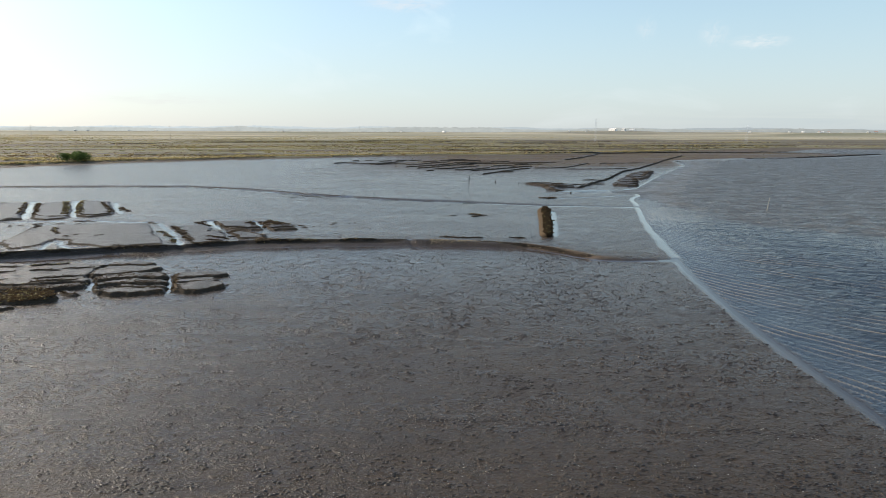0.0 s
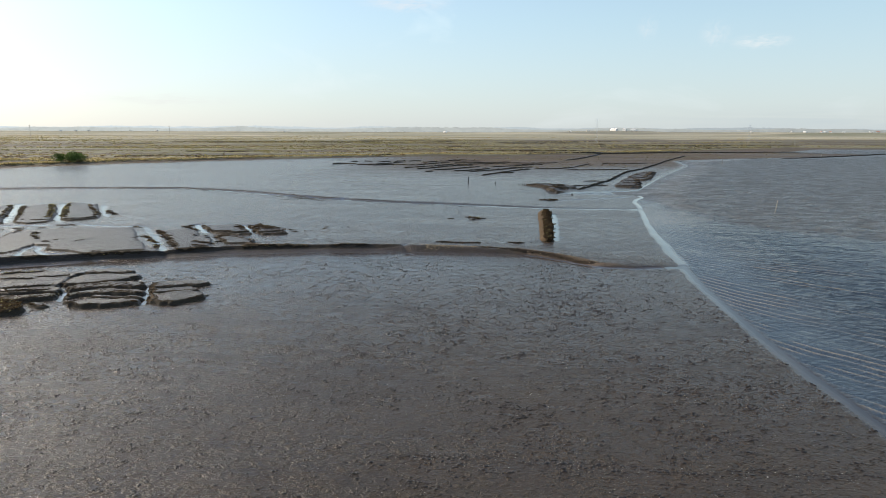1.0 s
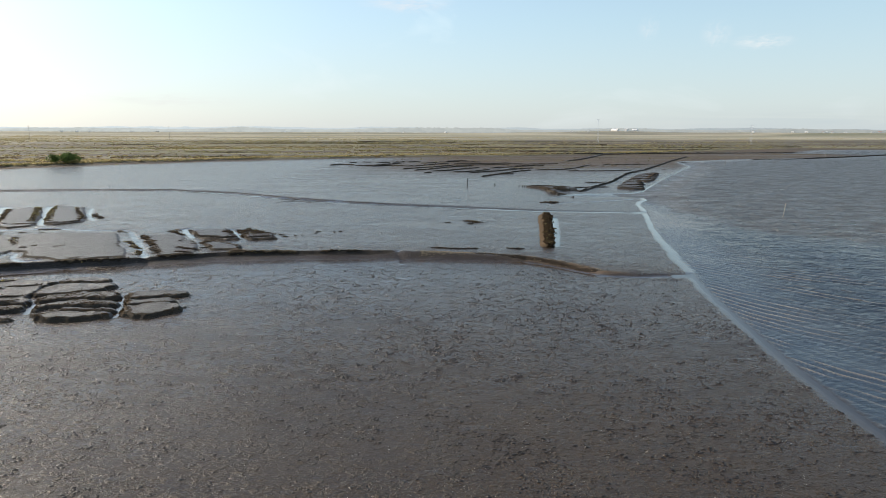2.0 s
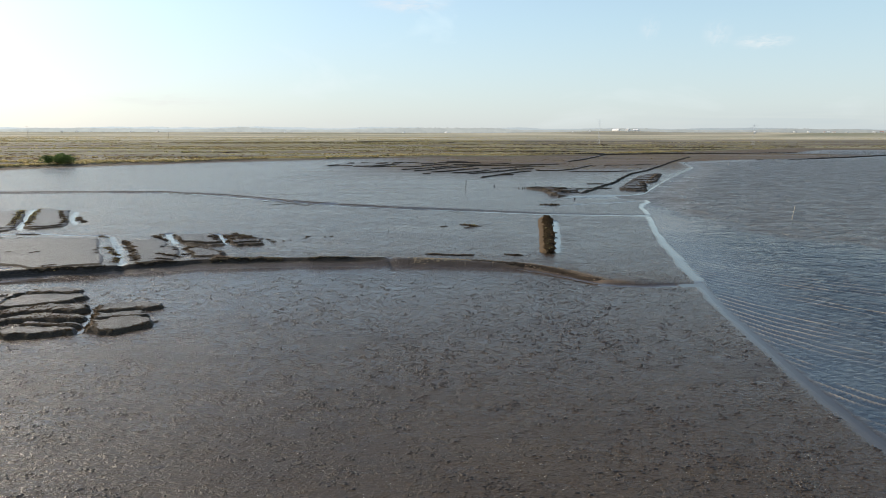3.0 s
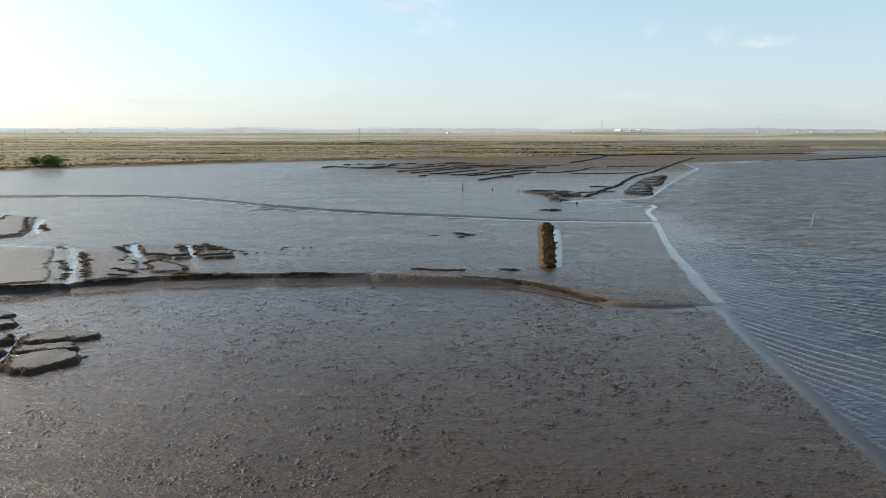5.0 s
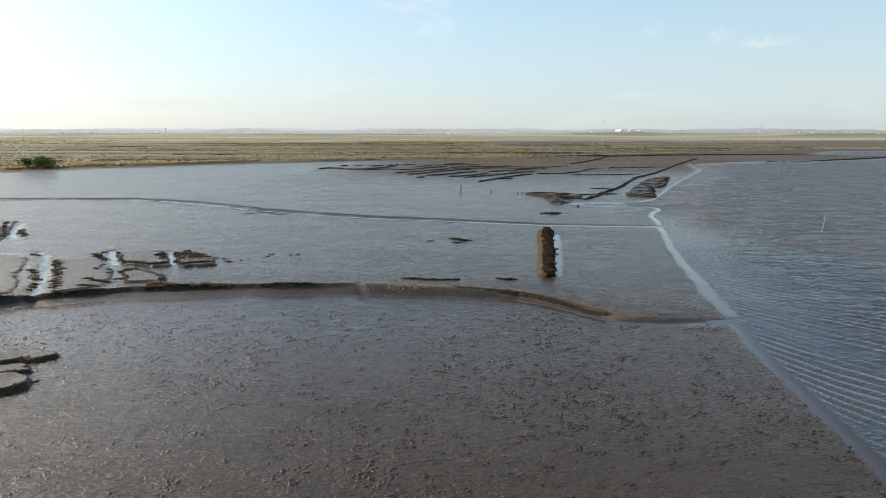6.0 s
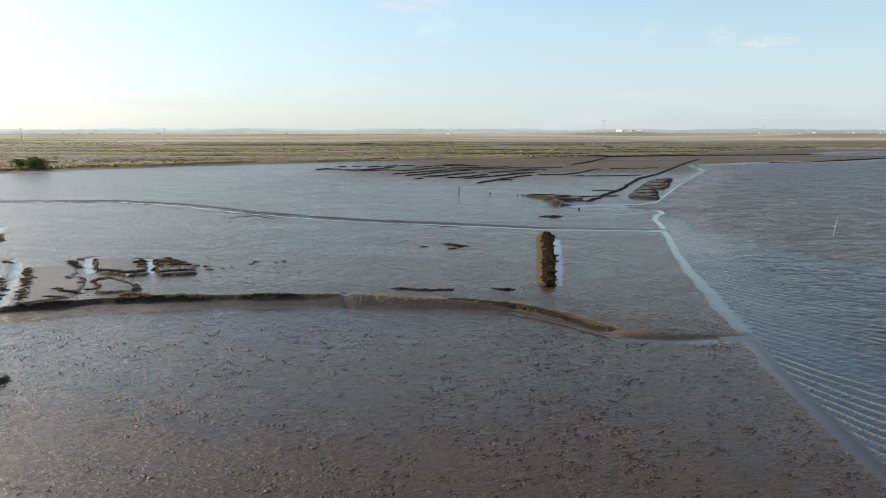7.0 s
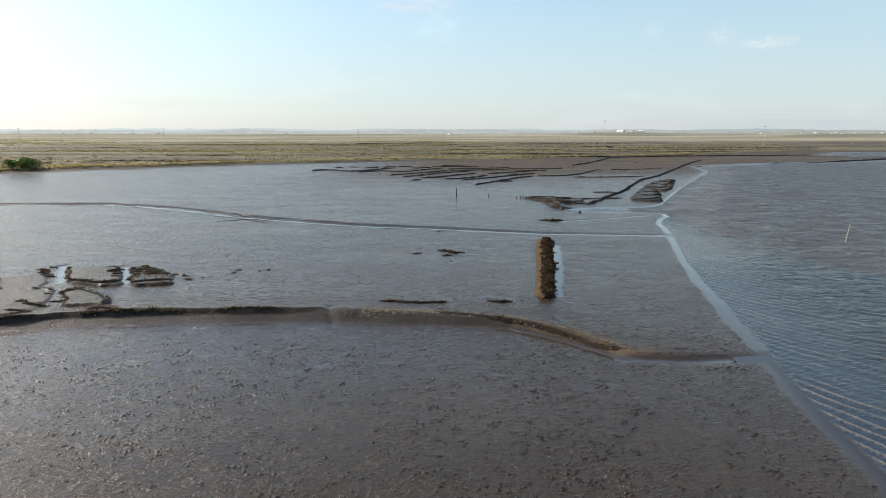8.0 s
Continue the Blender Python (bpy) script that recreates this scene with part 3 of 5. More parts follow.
# ---- the estuary ----
WX = spread(20, 62, 0.15, 18, 4800, 1.03)
WY = np.unique(np.round(np.concatenate([spread(14, 112, 0.15, -120, 14, 1.15)[:-1], spread(112, 170, 0.5, 112, 900, 1.03)]), 3))
_x, _y = np.meshgrid(WX, WY)
_s, _ = side(_x, _y, SHORE)
_off = -_s                                                               # metres out from the edge
_calm = smoothstep(0.1, 0.7, _off)
_front, _ = side(_x, _y, [(44, 152), (44, 133), (50, 118), (53.5, 106), (57, 98.5), (62, 94.5), (66, 91), (120, 70), (500, -20)])     # beyond it the water is browner and flatter
_beyond = smoothstep(-4.0, 5.0, _front + 5.0 * field(_x, _y, 14.0, 3))
_fine = smoothstep(124, 55, _y) * smoothstep(72, 45, _x)
_away = np.maximum(0.85 * smoothstep(3.0, 14.0, _off), smoothstep(2.0, 14.0, _off) * (1 - _fine))
_warp = 0.9 * field(_x, _y, 12.0, 2) + 0.62 * field(_x, _y, 4.2, 3)
_ph1 = _x * 0.60 + _y * 0.80 + _warp + 5.5 * (1 - np.exp(-np.maximum(_off, 0) / 6.0))
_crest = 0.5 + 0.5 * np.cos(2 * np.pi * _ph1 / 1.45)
_break = 0.55 + 0.5 * field((_x * 0.8 - _y * 0.6) * 0.35, _x * 0.6 + _y * 0.8, 2.2, 3)
_z = 0.14 * (_crest**2.0 - 0.35) * _break * _fine
_ph2 = _x * 0.45 + _y * 0.9 + 0.6 * field(_x, _y, 5.0, 2)
_z += 0.03 * np.sin(2 * np.pi * _ph2 / 0.8) * smoothstep(6, 20, _off) * _fine
_z = WATER_LEVEL + _z * _calm
_keep = (_s[:-1, :-1] < 2.5)
# crest masks where the sunlit tan is painted
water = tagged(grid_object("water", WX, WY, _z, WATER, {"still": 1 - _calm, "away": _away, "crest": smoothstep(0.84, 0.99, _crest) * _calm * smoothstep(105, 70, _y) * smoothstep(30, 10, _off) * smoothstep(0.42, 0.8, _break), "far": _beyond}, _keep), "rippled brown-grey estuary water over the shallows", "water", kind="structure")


# the thread of water left in the second creek
_course = resample([p for p in CREEK if p[0] > -130], 0.6)
_verts, _faces = [], []
for _i, _p in enumerate(_course):
    _a, _b = _course[max(0, _i - 1)], _course[min(len(_course) - 1, _i + 1)]
    _d = Vector((_b[0] - _a[0], _b[1] - _a[1], 0)).normalized()
    _n = Vector((-_d.y, _d.x, 0))
    _n *= 1 if side(np.array([_p[0] + _n.x]), np.array([_p[1] + _n.y]), CREEK)[0][0] > 0 else -1
    _off = -1.3 - 0.5 * float(field(np.array([_p[0]]), np.array([_p[1]]), 3.0, 3)[0])
    _half = 0.6 + 0.30 * float(field(np.array([_p[0] + 9.0]), np.array([_p[1]]), 9.0, 2)[0]) + 0.9 * smoothstep(-10, -45, np.array([_p[0]]))[0]
    _m = Vector((_p[0], _p[1], 0)) + _n * _off
    _lev = height(_m.x, _m.y) + 0.06
    for _w in (-_half, 0.0, _half):
        _verts.append((_m.x + _n.x * _w, _m.y + _n.y * _w, _lev))
    if _i:
        _k = 3 * _i
        _faces += [(_k - 3, _k - 2, _k + 1, _k), (_k - 2, _k - 1, _k + 2, _k + 1)]
tagged(mesh_object("creek_water", _verts, _faces, WATER, attributes={"still": [1.0] * len(_verts)}), "thin thread of still water in a shallow mud creek", "creek", kind="structure")


# ---- plants ----
class Blades:
    """Gathers many small blades and leaves into one mesh."""

    def __init__(self, seed):
        self.r = np.random.RandomState(seed)
        self.v, self.f = [], []

    def tuft(self, x, y, z, wide, high, n):
        r = self.r
        for _ in range(n):
            a, lean = r.rand() * 6.283, r.rand() ** 0.6 * wide * 0.55
            cx, cy = x + math.cos(a) * lean * 0.7, y + math.sin(a) * lean * 0.7
            b = r.rand() * 6.283
            w = wide * (0.16 + 0.2 * r.rand())
            h = high * (0.5 + 0.6 * r.rand()) * (1 - 0.35 * lean / (wide * 0.55 + 1e-6))
            dx, dy = math.cos(b) * w, math.sin(b) * w
            ox, oy = math.cos(a) * lean * 0.6, math.sin(a) * lean * 0.6
            k = len(self.v)
            self.v += [(cx - dx, cy - dy, z - 0.04), (cx + dx, cy + dy, z - 0.04), (cx + ox + dx * 0.7, cy + oy + dy * 0.7, z + h * 0.75), (cx + ox, cy + oy, z + h), (cx + ox - dx * 0.8, cy + oy - dy * 0.8, z + h * 0.65)]
            self.f += [(k, k + 1, k + 2, k + 3, k + 4)]

    def leaf(self, p, size):
        r = self.r
        a = Vector(r.randn(3)).normalized() * size
        b = a.cross(Vector(r.randn(3))).normalized() * size * 0.6
        k, p = len(self.v), Vector(p)
        self.v += [p - a, p - b * 0.8, p + a, p + b]
        self.f += [(k, k + 1, k + 2, k + 3)]

    def make(self, name, material, parent=None):
        return mesh_object(name, self.v, self.f, material, parent, smooth=False)


# ---- eroded pan walls, terraces and banks ----
_seed = [100]


def ridge(name, label, line, high, front, back, scrub=0.0, green=0.0, ragged=0.15, step=0.22, category="mud bank", group="", tall=0.22, rows_with_scrub=(3, 4, 5, 5, 6, 6, 7), material=None):
    """A strip of eroded bank. line: its edge; a steep ragged scarp falls to the right of it as it runs, a slope eases down to its left."""
    _seed[0] += 1
    rnd = np.random.RandomState(_seed[0])
    c = resample(line, step)
    n = len(c)
    p = np.array([(q.x, q.y) for q in c])
    d = np.gradient(p, axis=0)
    d /= np.maximum(np.hypot(d[:, 0], d[:, 1])[:, None], 1e-6)
    left = np.stack([-d[:, 1], d[:, 0]], 1)
    along = np.arange(n) / max(1, n - 1)
    ends = np.minimum(1, np.minimum(along, 1 - along) * n * step / 0.9 + 0.12) ** 0.6
    o = _seed[0] * 3.7
    jag = ragged * (field(p[:, 0] + o, p[:, 1], 1.1, 3) + 0.7 * field(p[:, 0] + o, p[:, 1], 0.35, 2))
    up = high * ends * (0.8 + 0.45 * field(p[:, 0], p[:, 1] + o, 1.5, 3))
    #        offset           height  scarp
    rows = [(-front * 1.25, -0.10, 1.0), (-front, 0.04, 1.0), (-front * 0.72, 0.34, 1.0), (-front * 0.62, 0.70, 1.0), (-front * 0.25, 0.95, 0.8), (0.0, 1.0, 0.45),
            (back * 0.2, 0.96, 0.1), (back * 0.5, 0.72, 0.0), (back * 0.8, 0.3, 0.0), (back * 1.05, -0.12, 0.0)]
    xs = np.empty((n, len(rows)))
    ys = np.empty_like(xs)
    rel = np.empty_like(xs)
    sc = np.empty_like(xs)
    for k, (off, hgt, s) in enumerate(rows):
        loose = jag * (1.0 if off < back * 0.3 else 0.3) + (0.10 * ragged / 0.15) * rnd.randn(n) * (1 if k in (2, 3, 4) else 0.2) * 0.5
        q = p + left * ((off * (0.4 + 0.6 * ends)) + loose)[:, None]
        xs[:, k], ys[:, k] = q[:, 0], q[:, 1]
        rel[:, k] = hgt * (up if hgt > 0 else high) + (0.05 * high * rnd.randn(n) if hgt > 0.2 else 0)
        sc[:, k] = s
    z = top_of(xs, ys) + rel
    m = len(rows)
    verts = np.stack([xs, ys, z], -1).reshape(-1, 3)
    faces = [(i * m + k, i * m + m + k, i * m + m + k + 1, i * m + k + 1) for i in range(n - 1) for k in range(m - 1)]
    ob = mesh_object(name, verts, faces, material or BANK, None, True, {"scarp": sc.ravel()})
    tagged(ob, label, category, group)
    length = n * step
    for amount, mat, nm in ((scrub, SCRUB, "scrub"), (green, GREEN, "green_scrub")):
        count = int(amount * length)
        if count:
            bl = Blades(_seed[0] * 7 + (1 if nm == "scrub" else 2))
            for _ in range(count):
                i, k = rnd.randint(n), rnd.choice(rows_with_scrub)
                g = 0.4 + 0.8 * rnd.rand()
                bl.tuft(xs[i, k] + 0.1 * rnd.randn(), ys[i, k] + 0.1 * rnd.randn(), z[i, k], tall * 1.6 * g, tall * g, 5)
            tagged(bl.make(nm, mat, ob), kind="stuff")
    return ob


def patch(line, half, scrub, green=0.0, label="low brown scrub patch on the old salt pan", tall=0.085, group="scrub patches"):
    """A low hummock with plants on a flat."""
    return ridge("saltmarsh_hummock", label, line, 0.16, half * 0.7, half * 1.1, scrub * 1.6, green * 1.5, ragged=0.12 + 0.25 * half, category="hummock", group=group, tall=tall, material=SCRUB_MAT)


# ---- mud terraces: what is left of the old pan floors ----
TERRACES = []


def within(x, y, outline):
    """Signed distance to a closed outline: positive inside it."""
    ring = [*outline, outline[0]]
    odd = np.zeros(x.shape, bool)
    for (x0, y0), (x1, y1) in zip(ring[:-1], ring[1:]):
        if y0 != y1:
            odd ^= ((y0 > y) != (y1 > y)) & (x < (x1 - x0) * (y - y0) / (y1 - y0) + x0)
    return np.abs(side(x, y, ring)[0]) * np.where(odd, 1.0, -1.0)


def terrace_rise(x, y, outline, high, ragged):
    d = within(x, y, outline) + ragged * (field(x, y, 1.5, 3) + 0.8 * field(x, y, 0.45, 2))
    up = smoothstep(-0.16, 0.16, d) * (0.9 + 0.3 * field(x, y, 1.3, 3)) + 0.22 * np.exp(-((d - 0.3) / 0.22) ** 2) * (0.5 + 0.5 * field(x, y, 0.7, 2))
    return d, high * up


def top_of(x, y):
    """Height of whatever lies uppermost: the ground or a terrace on it."""
    z = land(x, y)[0]
    more = np.zeros_like(z)
    for outline, high, ragged in TERRACES:
        px, py = zip(*outline)
        near = (x > min(px) - 1) & (x < max(px) + 1) & (y > min(py) - 1) & (y < max(py) + 1)
        if near.any():
            more[near] = np.maximum(more[near], terrace_rise(x[near], y[near], outline, high, ragged)[1])
    return z + more


def terrace(outline, high=0.3, scrub=9.0, green=0.0, grown=0.0, step=0.14, ragged=0.36, label="eroded grey mud terrace with a dark ragged edge", name="mud_terrace", group="eroded mud terraces", tall=0.075, rim=0.36):
    """A flat-topped remnant of mud with a broken scarp; scrub along its nearer rim, and over its top where it is grown."""
    _seed[0] += 1
    rnd = np.random.RandomState(_seed[0])
    px, py = zip(*outline)
    xs, ys = np.arange(min(px) - 0.7, max(px) + 0.7, step), np.arange(min(py) - 0.7, max(py) + 0.7, step)
    x, y = np.meshgrid(xs, ys)
    d, up = terrace_rise(x, y, outline, high, ragged)
    fall = np.gradient(d, step, axis=0)
    facing = smoothstep(-0.1, 0.5, fall)
    z = land(x, y)[0] + up - 0.08 * smoothstep(0.0, -0.2, d)
    rim_at = rim * (1 + 0.8 * field(x, y, 0.9, 3))
    # near-facing rim darkened most, so its shade is painted in
    scarp = smoothstep(-0.3, -0.05, d) * smoothstep(rim_at + 0.15, rim_at - 0.15, d) * (0.25 + 0.75 * facing)
    scarp = np.maximum(scarp, smoothstep(0.0, 0.4, grown - 0.5 + 0.5 * field(x, y, 2.0, 3)) if grown else 0.0)
    inner = d > -0.24
    keep = inner[:-1, :-1] | inner[1:, :-1] | inner[:-1, 1:] | inner[1:, 1:]
    ob = tagged(grid_object(name, xs, ys, z, BANK, {"scarp": scarp}, keep), label, "mud terrace", group)
    length = sum(math.dist(a, b) for a, b in zip(outline, [*outline[1:], outline[0]]))
    area = step * step * float((d > 0).sum())
    for amount, mat, nm in ((scrub, SCRUB, "scrub"), (green, GREEN, "green_scrub")):
        spots = np.flatnonzero(((d > -0.02) & (d < rim_at + 0.1) & (facing > 0.5)).ravel())
        count = int(amount * length * 0.5)
        chosen = list(spots[rnd.randint(len(spots), size=count)]) if len(spots) and count else []
        if grown:
            spots = np.flatnonzero(((d > 0.1) & (field(x, y, 2.0, 3) > 0.1 - grown)).ravel())
            count = int(amount * area * 1.6)
            chosen += list(spots[rnd.randint(len(spots), size=count)]) if len(spots) and count else []
        if chosen:
            bl = Blades(_seed[0] * 7 + (1 if nm == "scrub" else 2))
            for i in chosen:
                g = 0.4 + 0.8 * rnd.rand()
                bl.tuft(x.flat[i] + 0.06 * rnd.randn(), y.flat[i] + 0.06 * rnd.randn(), z.flat[i], tall * 1.7 * g, tall * g, 5)
            tagged(bl.make(nm, mat, ob), kind="stuff")
    TERRACES.append((outline, high, ragged))
    return ob


# terraces on the near flat: three lobes beside the open mud
terrace([(-29.2, 65.9), (-28.3, 66.8), (-26.3, 67.4), (-24.4, 67.1), (-23.6, 66.3), (-24.4, 65.5), (-26.3, 64.9), (-27.6, 64.4), (-28.6, 64.6)])
terrace([(-28.4, 63.9), (-26.5, 63.9), (-25, 64.7), (-23.4, 63.4), (-25, 62.9), (-26.5, 62.4), (-27.6, 62.1)])
terrace([(-27.4, 61.4), (-25.6, 62.2), (-23.7, 62.7), (-22.3, 62.2), (-22.2, 61), (-23, 59.9), (-24, 59), (-25.5, 58.5), (-26.4, 59.2)], 0.36)
# a block of long steps
terrace([(-38.8, 70.7), (-39, 72.2), (-37.7, 72.6), (-36.1, 72.6), (-34.1, 71.7), (-34.4, 70.7), (-36.8, 70.7)], 0.28)
terrace([(-38, 64.9), (-38.8, 67.4), (-38, 69.6), (-35, 70.3), (-33.4, 70.4), (-32.3, 69.3), (-32.5, 67.8), (-34, 67), (-35.1, 66.2), (-37.2, 65.2)], 0.3, 6)
terrace([(-37.2, 64.2), (-35.8, 65.5), (-33.9, 66.5), (-32.1, 66.8), (-30.3, 66.6), (-29.7, 65.4), (-30.5, 64.3), (-32.7, 64.4), (-34.7, 63.7), (-36.2, 62.9)], 0.3, 9, 0, 0.35)
terrace([(-35.8, 61.6), (-34.5, 63.1), (-31.9, 63.7), (-30.1, 63.7), (-28.8, 63.2), (-28.3, 62.2), (-29.7, 61.8), (-32.8, 61.7), (-34.4, 61.4), (-34.6, 60.4), (-35.2, 60.5)], 0.3, 9, 0, 0.3)
terrace([(-34.4, 59.3), (-33.4, 59.9), (-32.8, 59.6), (-33.4, 59), (-34.1, 58.9)], 0.2)
terrace([(-32.8, 60.3), (-32.5, 61.2), (-29.6, 61.3), (-27.9, 61.1), (-27.6, 60.4), (-28.6, 60.1), (-31.3, 60.2)], 0.26, 10)
terrace([(-33.2, 58), (-32.9, 59.3), (-31.2, 59.8), (-28.8, 59.7), (-27.3, 59.7), (-27.1, 58.7), (-28.6, 58.1), (-30, 57.6), (-32.1, 57.5)], 0.36)
# the wide block that reaches back to the ditch
terrace([(-55.2, 67.7), (-51.6, 70.7), (-47.3, 70.2), (-44.8, 71.5), (-42, 71.2), (-39, 70.4), (-39.1, 68), (-38.6, 66.3), (-38.2, 64.7), (-36.9, 62.9), (-36.7, 62.2), (-39.4, 61.7), (-41.3, 61.2), (-44.6, 60.9), (-49.3, 60.3)], 0.32, 8, 0.4, label="broad low mud terrace, bare grey on top, dark along its edge")
terrace([(-48.9, 59.6), (-44.4, 60.3), (-41.2, 60.5), (-39.2, 60.9), (-36.4, 61.7), (-36, 61.1), (-36.3, 60.1), (-38.1, 59.4), (-40, 59.1), (-43, 58.7), (-47.6, 58.2)], 0.36, 12, 0, 0.45, label="mud terrace grown with dark brown scrub")
terrace([(-46.3, 56.3), (-42.7, 57.9), (-40.6, 58.7), (-38.3, 58.7), (-37.2, 57.7), (-36.1, 55.9), (-37.3, 54.7), (-39.3, 54.7), (-44.2, 53.7)], 0.42, 16, 2.5, 0.9, label="mud terrace thickly grown with dark brown scrub", tall=0.14)
terrace([(-37.7, 58.8), (-36.5, 59), (-35, 57.9), (-35.4, 57.4), (-36.6, 57.6)], 0.24, 10)
terrace([(-41.3, 53.2), (-39.3, 53.6), (-38, 53.2), (-38.6, 52.8), (-40.8, 52.5)], 0.2, 10)
# ragged steps across the wide block
for course, thick, lush in (([(-51.9, 68.4), (-50.2, 68.7), (-48.2, 69.1)], 8, 0), ([(-47.2, 69.4), (-45.6, 70.2), (-43.6, 70.9)], 5, 7), ([(-50.3, 65.4), (-48.3, 66), (-47.1, 66.5)], 7, 0), ([(-45.6, 66.9), (-44, 67.3), (-42.4, 67.4)], 5, 0), ([(-42.9, 68.3), (-41.2, 68.6), (-39.9, 69.2)], 5, 0), ([(-43, 63.4), (-40.8, 63.8), (-38.6, 64.6)], 9, 0), ([(-50.4, 62.8), (-48, 63), (-45.4, 62.6)], 6, 0), ([(-42.6, 62.1), (-40.4, 62.4), (-38, 62.8)], 11, 0)):
    ridge("mud_step", "low ragged step in the top of a mud terrace", course, 0.16, 0.22, 1.0, thick, lush, 0.18, category="mud step", group="mud steps", tall=0.09)
for course in ([(-29.4, 66.2), (-28.7, 64.5)], [(-28.5, 64), (-27.7, 62.2)], [(-27.4, 61.3), (-26.6, 59.3)]):
    ridge("saltmarsh_hummock", "rust-brown scrub along the broken end of a mud terrace", course, 0.14, 0.25, 0.35, 16, 0, 0.15, category="hummock", group="scrub patches", tall=0.12, material=SCRUB_MAT)

# floors of the old pans behind the bank
PAN = dict(scrub=1.2, step=0.24, ragged=0.35, label="flat drained floor of an old salt pan, dull grey mud", name="pan_floor", group="pan floors", rim=0.3)
terrace([(-94.3, 120.6), (-88.9, 125.6), (-84.8, 125.7), (-79.2, 116.7), (-74.9, 108.9), (-70.9, 103.4), (-72.6, 102.4), (-78, 100)], 0.2, **PAN)
terrace([(-81.5, 124.8), (-80, 128.9), (-76.9, 127), (-70.1, 116.2), (-65.5, 107.7), (-64.6, 105.6), (-67, 103.2), (-69.4, 104.1), (-72.9, 109.7)], 0.2, **PAN)
terrace([(-74.8, 127), (-76, 131.1), (-69.9, 129.2), (-65.4, 121.6), (-60.9, 114), (-59.3, 110.1), (-60.2, 108.6), (-62.3, 107.1), (-64.1, 107.8), (-69.9, 117.9)], 0.2, **PAN)
terrace([(-63.7, 95.5), (-60.9, 96.8), (-58.2, 98.4), (-54.9, 99.2), (-47.8, 99), (-45, 94.8), (-42.9, 90.1), (-39.4, 85.2), (-37.4, 81.8), (-42.1, 79.8), (-44.5, 79.2), (-46.3, 80.6), (-49.8, 81.2), (-51.4, 84.4), (-53.6, 84.6), (-53.4, 79.4), (-55, 77.4), (-59.3, 81.8), (-61.9, 90.2)], 0.14, **PAN)
terrace([(-42.6, 97), (-40.2, 97.6), (-39.2, 99.1), (-36.5, 96.2), (-34.9, 91.8), (-33.8, 93), (-31.3, 88), (-30.4, 84.6), (-32.5, 82.8), (-33.8, 82.2), (-35.7, 86), (-39.3, 92)], 0.14, **PAN)
terrace([(-37.2, 100.5), (-37.4, 101.7), (-32.3, 101.8), (-30.9, 100.3), (-28.1, 95), (-27.7, 93.6), (-29.2, 93.3), (-32.9, 94.2), (-33.8, 94.9), (-35.1, 97.5)], 0.24, **{**PAN, "scrub": 4.0})
terrace([(-29.7, 100.6), (-28.9, 102.1), (-26.4, 100.4), (-24.1, 98.2), (-22.7, 94.6), (-25.9, 93.6), (-26.8, 95)], 0.26, **{**PAN, "scrub": 3.5, "grown": 0.4, "tall": 0.08, "label": "old pan floor half grown with brown scrub"})
terrace([(-28.8, 86), (-31, 89.9), (-32.2, 91.9), (-30.3, 91.3), (-27.4, 89.6), (-25.4, 87.4), (-25.6, 86.2)], 0.22, **{**PAN, "scrub": 5.0})

# the long bank's scarp
BANK_LABEL = "dark undercut edge of the old pan bank above the ditch"
def edge_tufts(label, line, scrub, green):
    return ridge("bank_edge", label, line, 0.12, 0.22, 0.7, scrub, green, 0.2, 0.18, "bank", "bank edges", 0.09, (2, 3, 4, 5, 6, 7), SCRUB_MAT)


def along_scarp(x0, x1):
    """The upper edge of the bank between two places."""
    q = resample(FOOT, 1.5)
    out = []
    for a, c in zip(q[:-1], q[1:]):
        if x0 <= a.x <= x1:
            d = (c - a).normalized()
            w = float(bank_width(a.x)) + 0.1
            out.append((a.x - d.y * w, a.y + d.x * w))
    return out


edge_tufts(BANK_LABEL, along_scarp(-62, -46), 3, 0.6)
edge_tufts(BANK_LABEL, along_scarp(-45, -35.5), 6, 1)
edge_tufts(BANK_LABEL, along_scarp(-33.5, -27), 6, 0)
edge_tufts("dark bank edge topped with tawny and olive scrub", along_scarp(-25.5, -16), 18, 3)
edge_tufts("dark bank edge with sparse tawny scrub", along_scarp(-15.5, -8), 9, 1)
ridge("mud_ledge", "tawny scrubby ledge on the bank", [(-26.2, 85.5), (-25.1, 85.9), (-23.5, 85.2)], 0.15, 0.4, 0.9, 12, 0, 0.25, 0.2, "bank", "bank edges", 0.1, material=EARTH)
ridge("bank_edge", "crumbling end of the bank strewn with shell and rubble", [(4.7, 85.3), (8.7, 84.5), (12.4, 82.9), (15.3, 80.7), (17.5, 78.2), (18.8, 77)], 0.14, 0.5, 0.7, 4, 0, 0.2, category="bank", group="bank edges", tall=0.08, material=EARTH)
patch([(-0.5, 88.9), (1, 88.7), (2.8, 88.4), (5.7, 89)], 0.5, 6, 0, "reddish-brown hummock of dead scrub on the flat")
patch([(9.6, 89.8), (10.8, 89.5), (12, 89.7)], 0.5, 7)

# pans behind the bank: scrub along the old walls
_cr = random.Random(77)


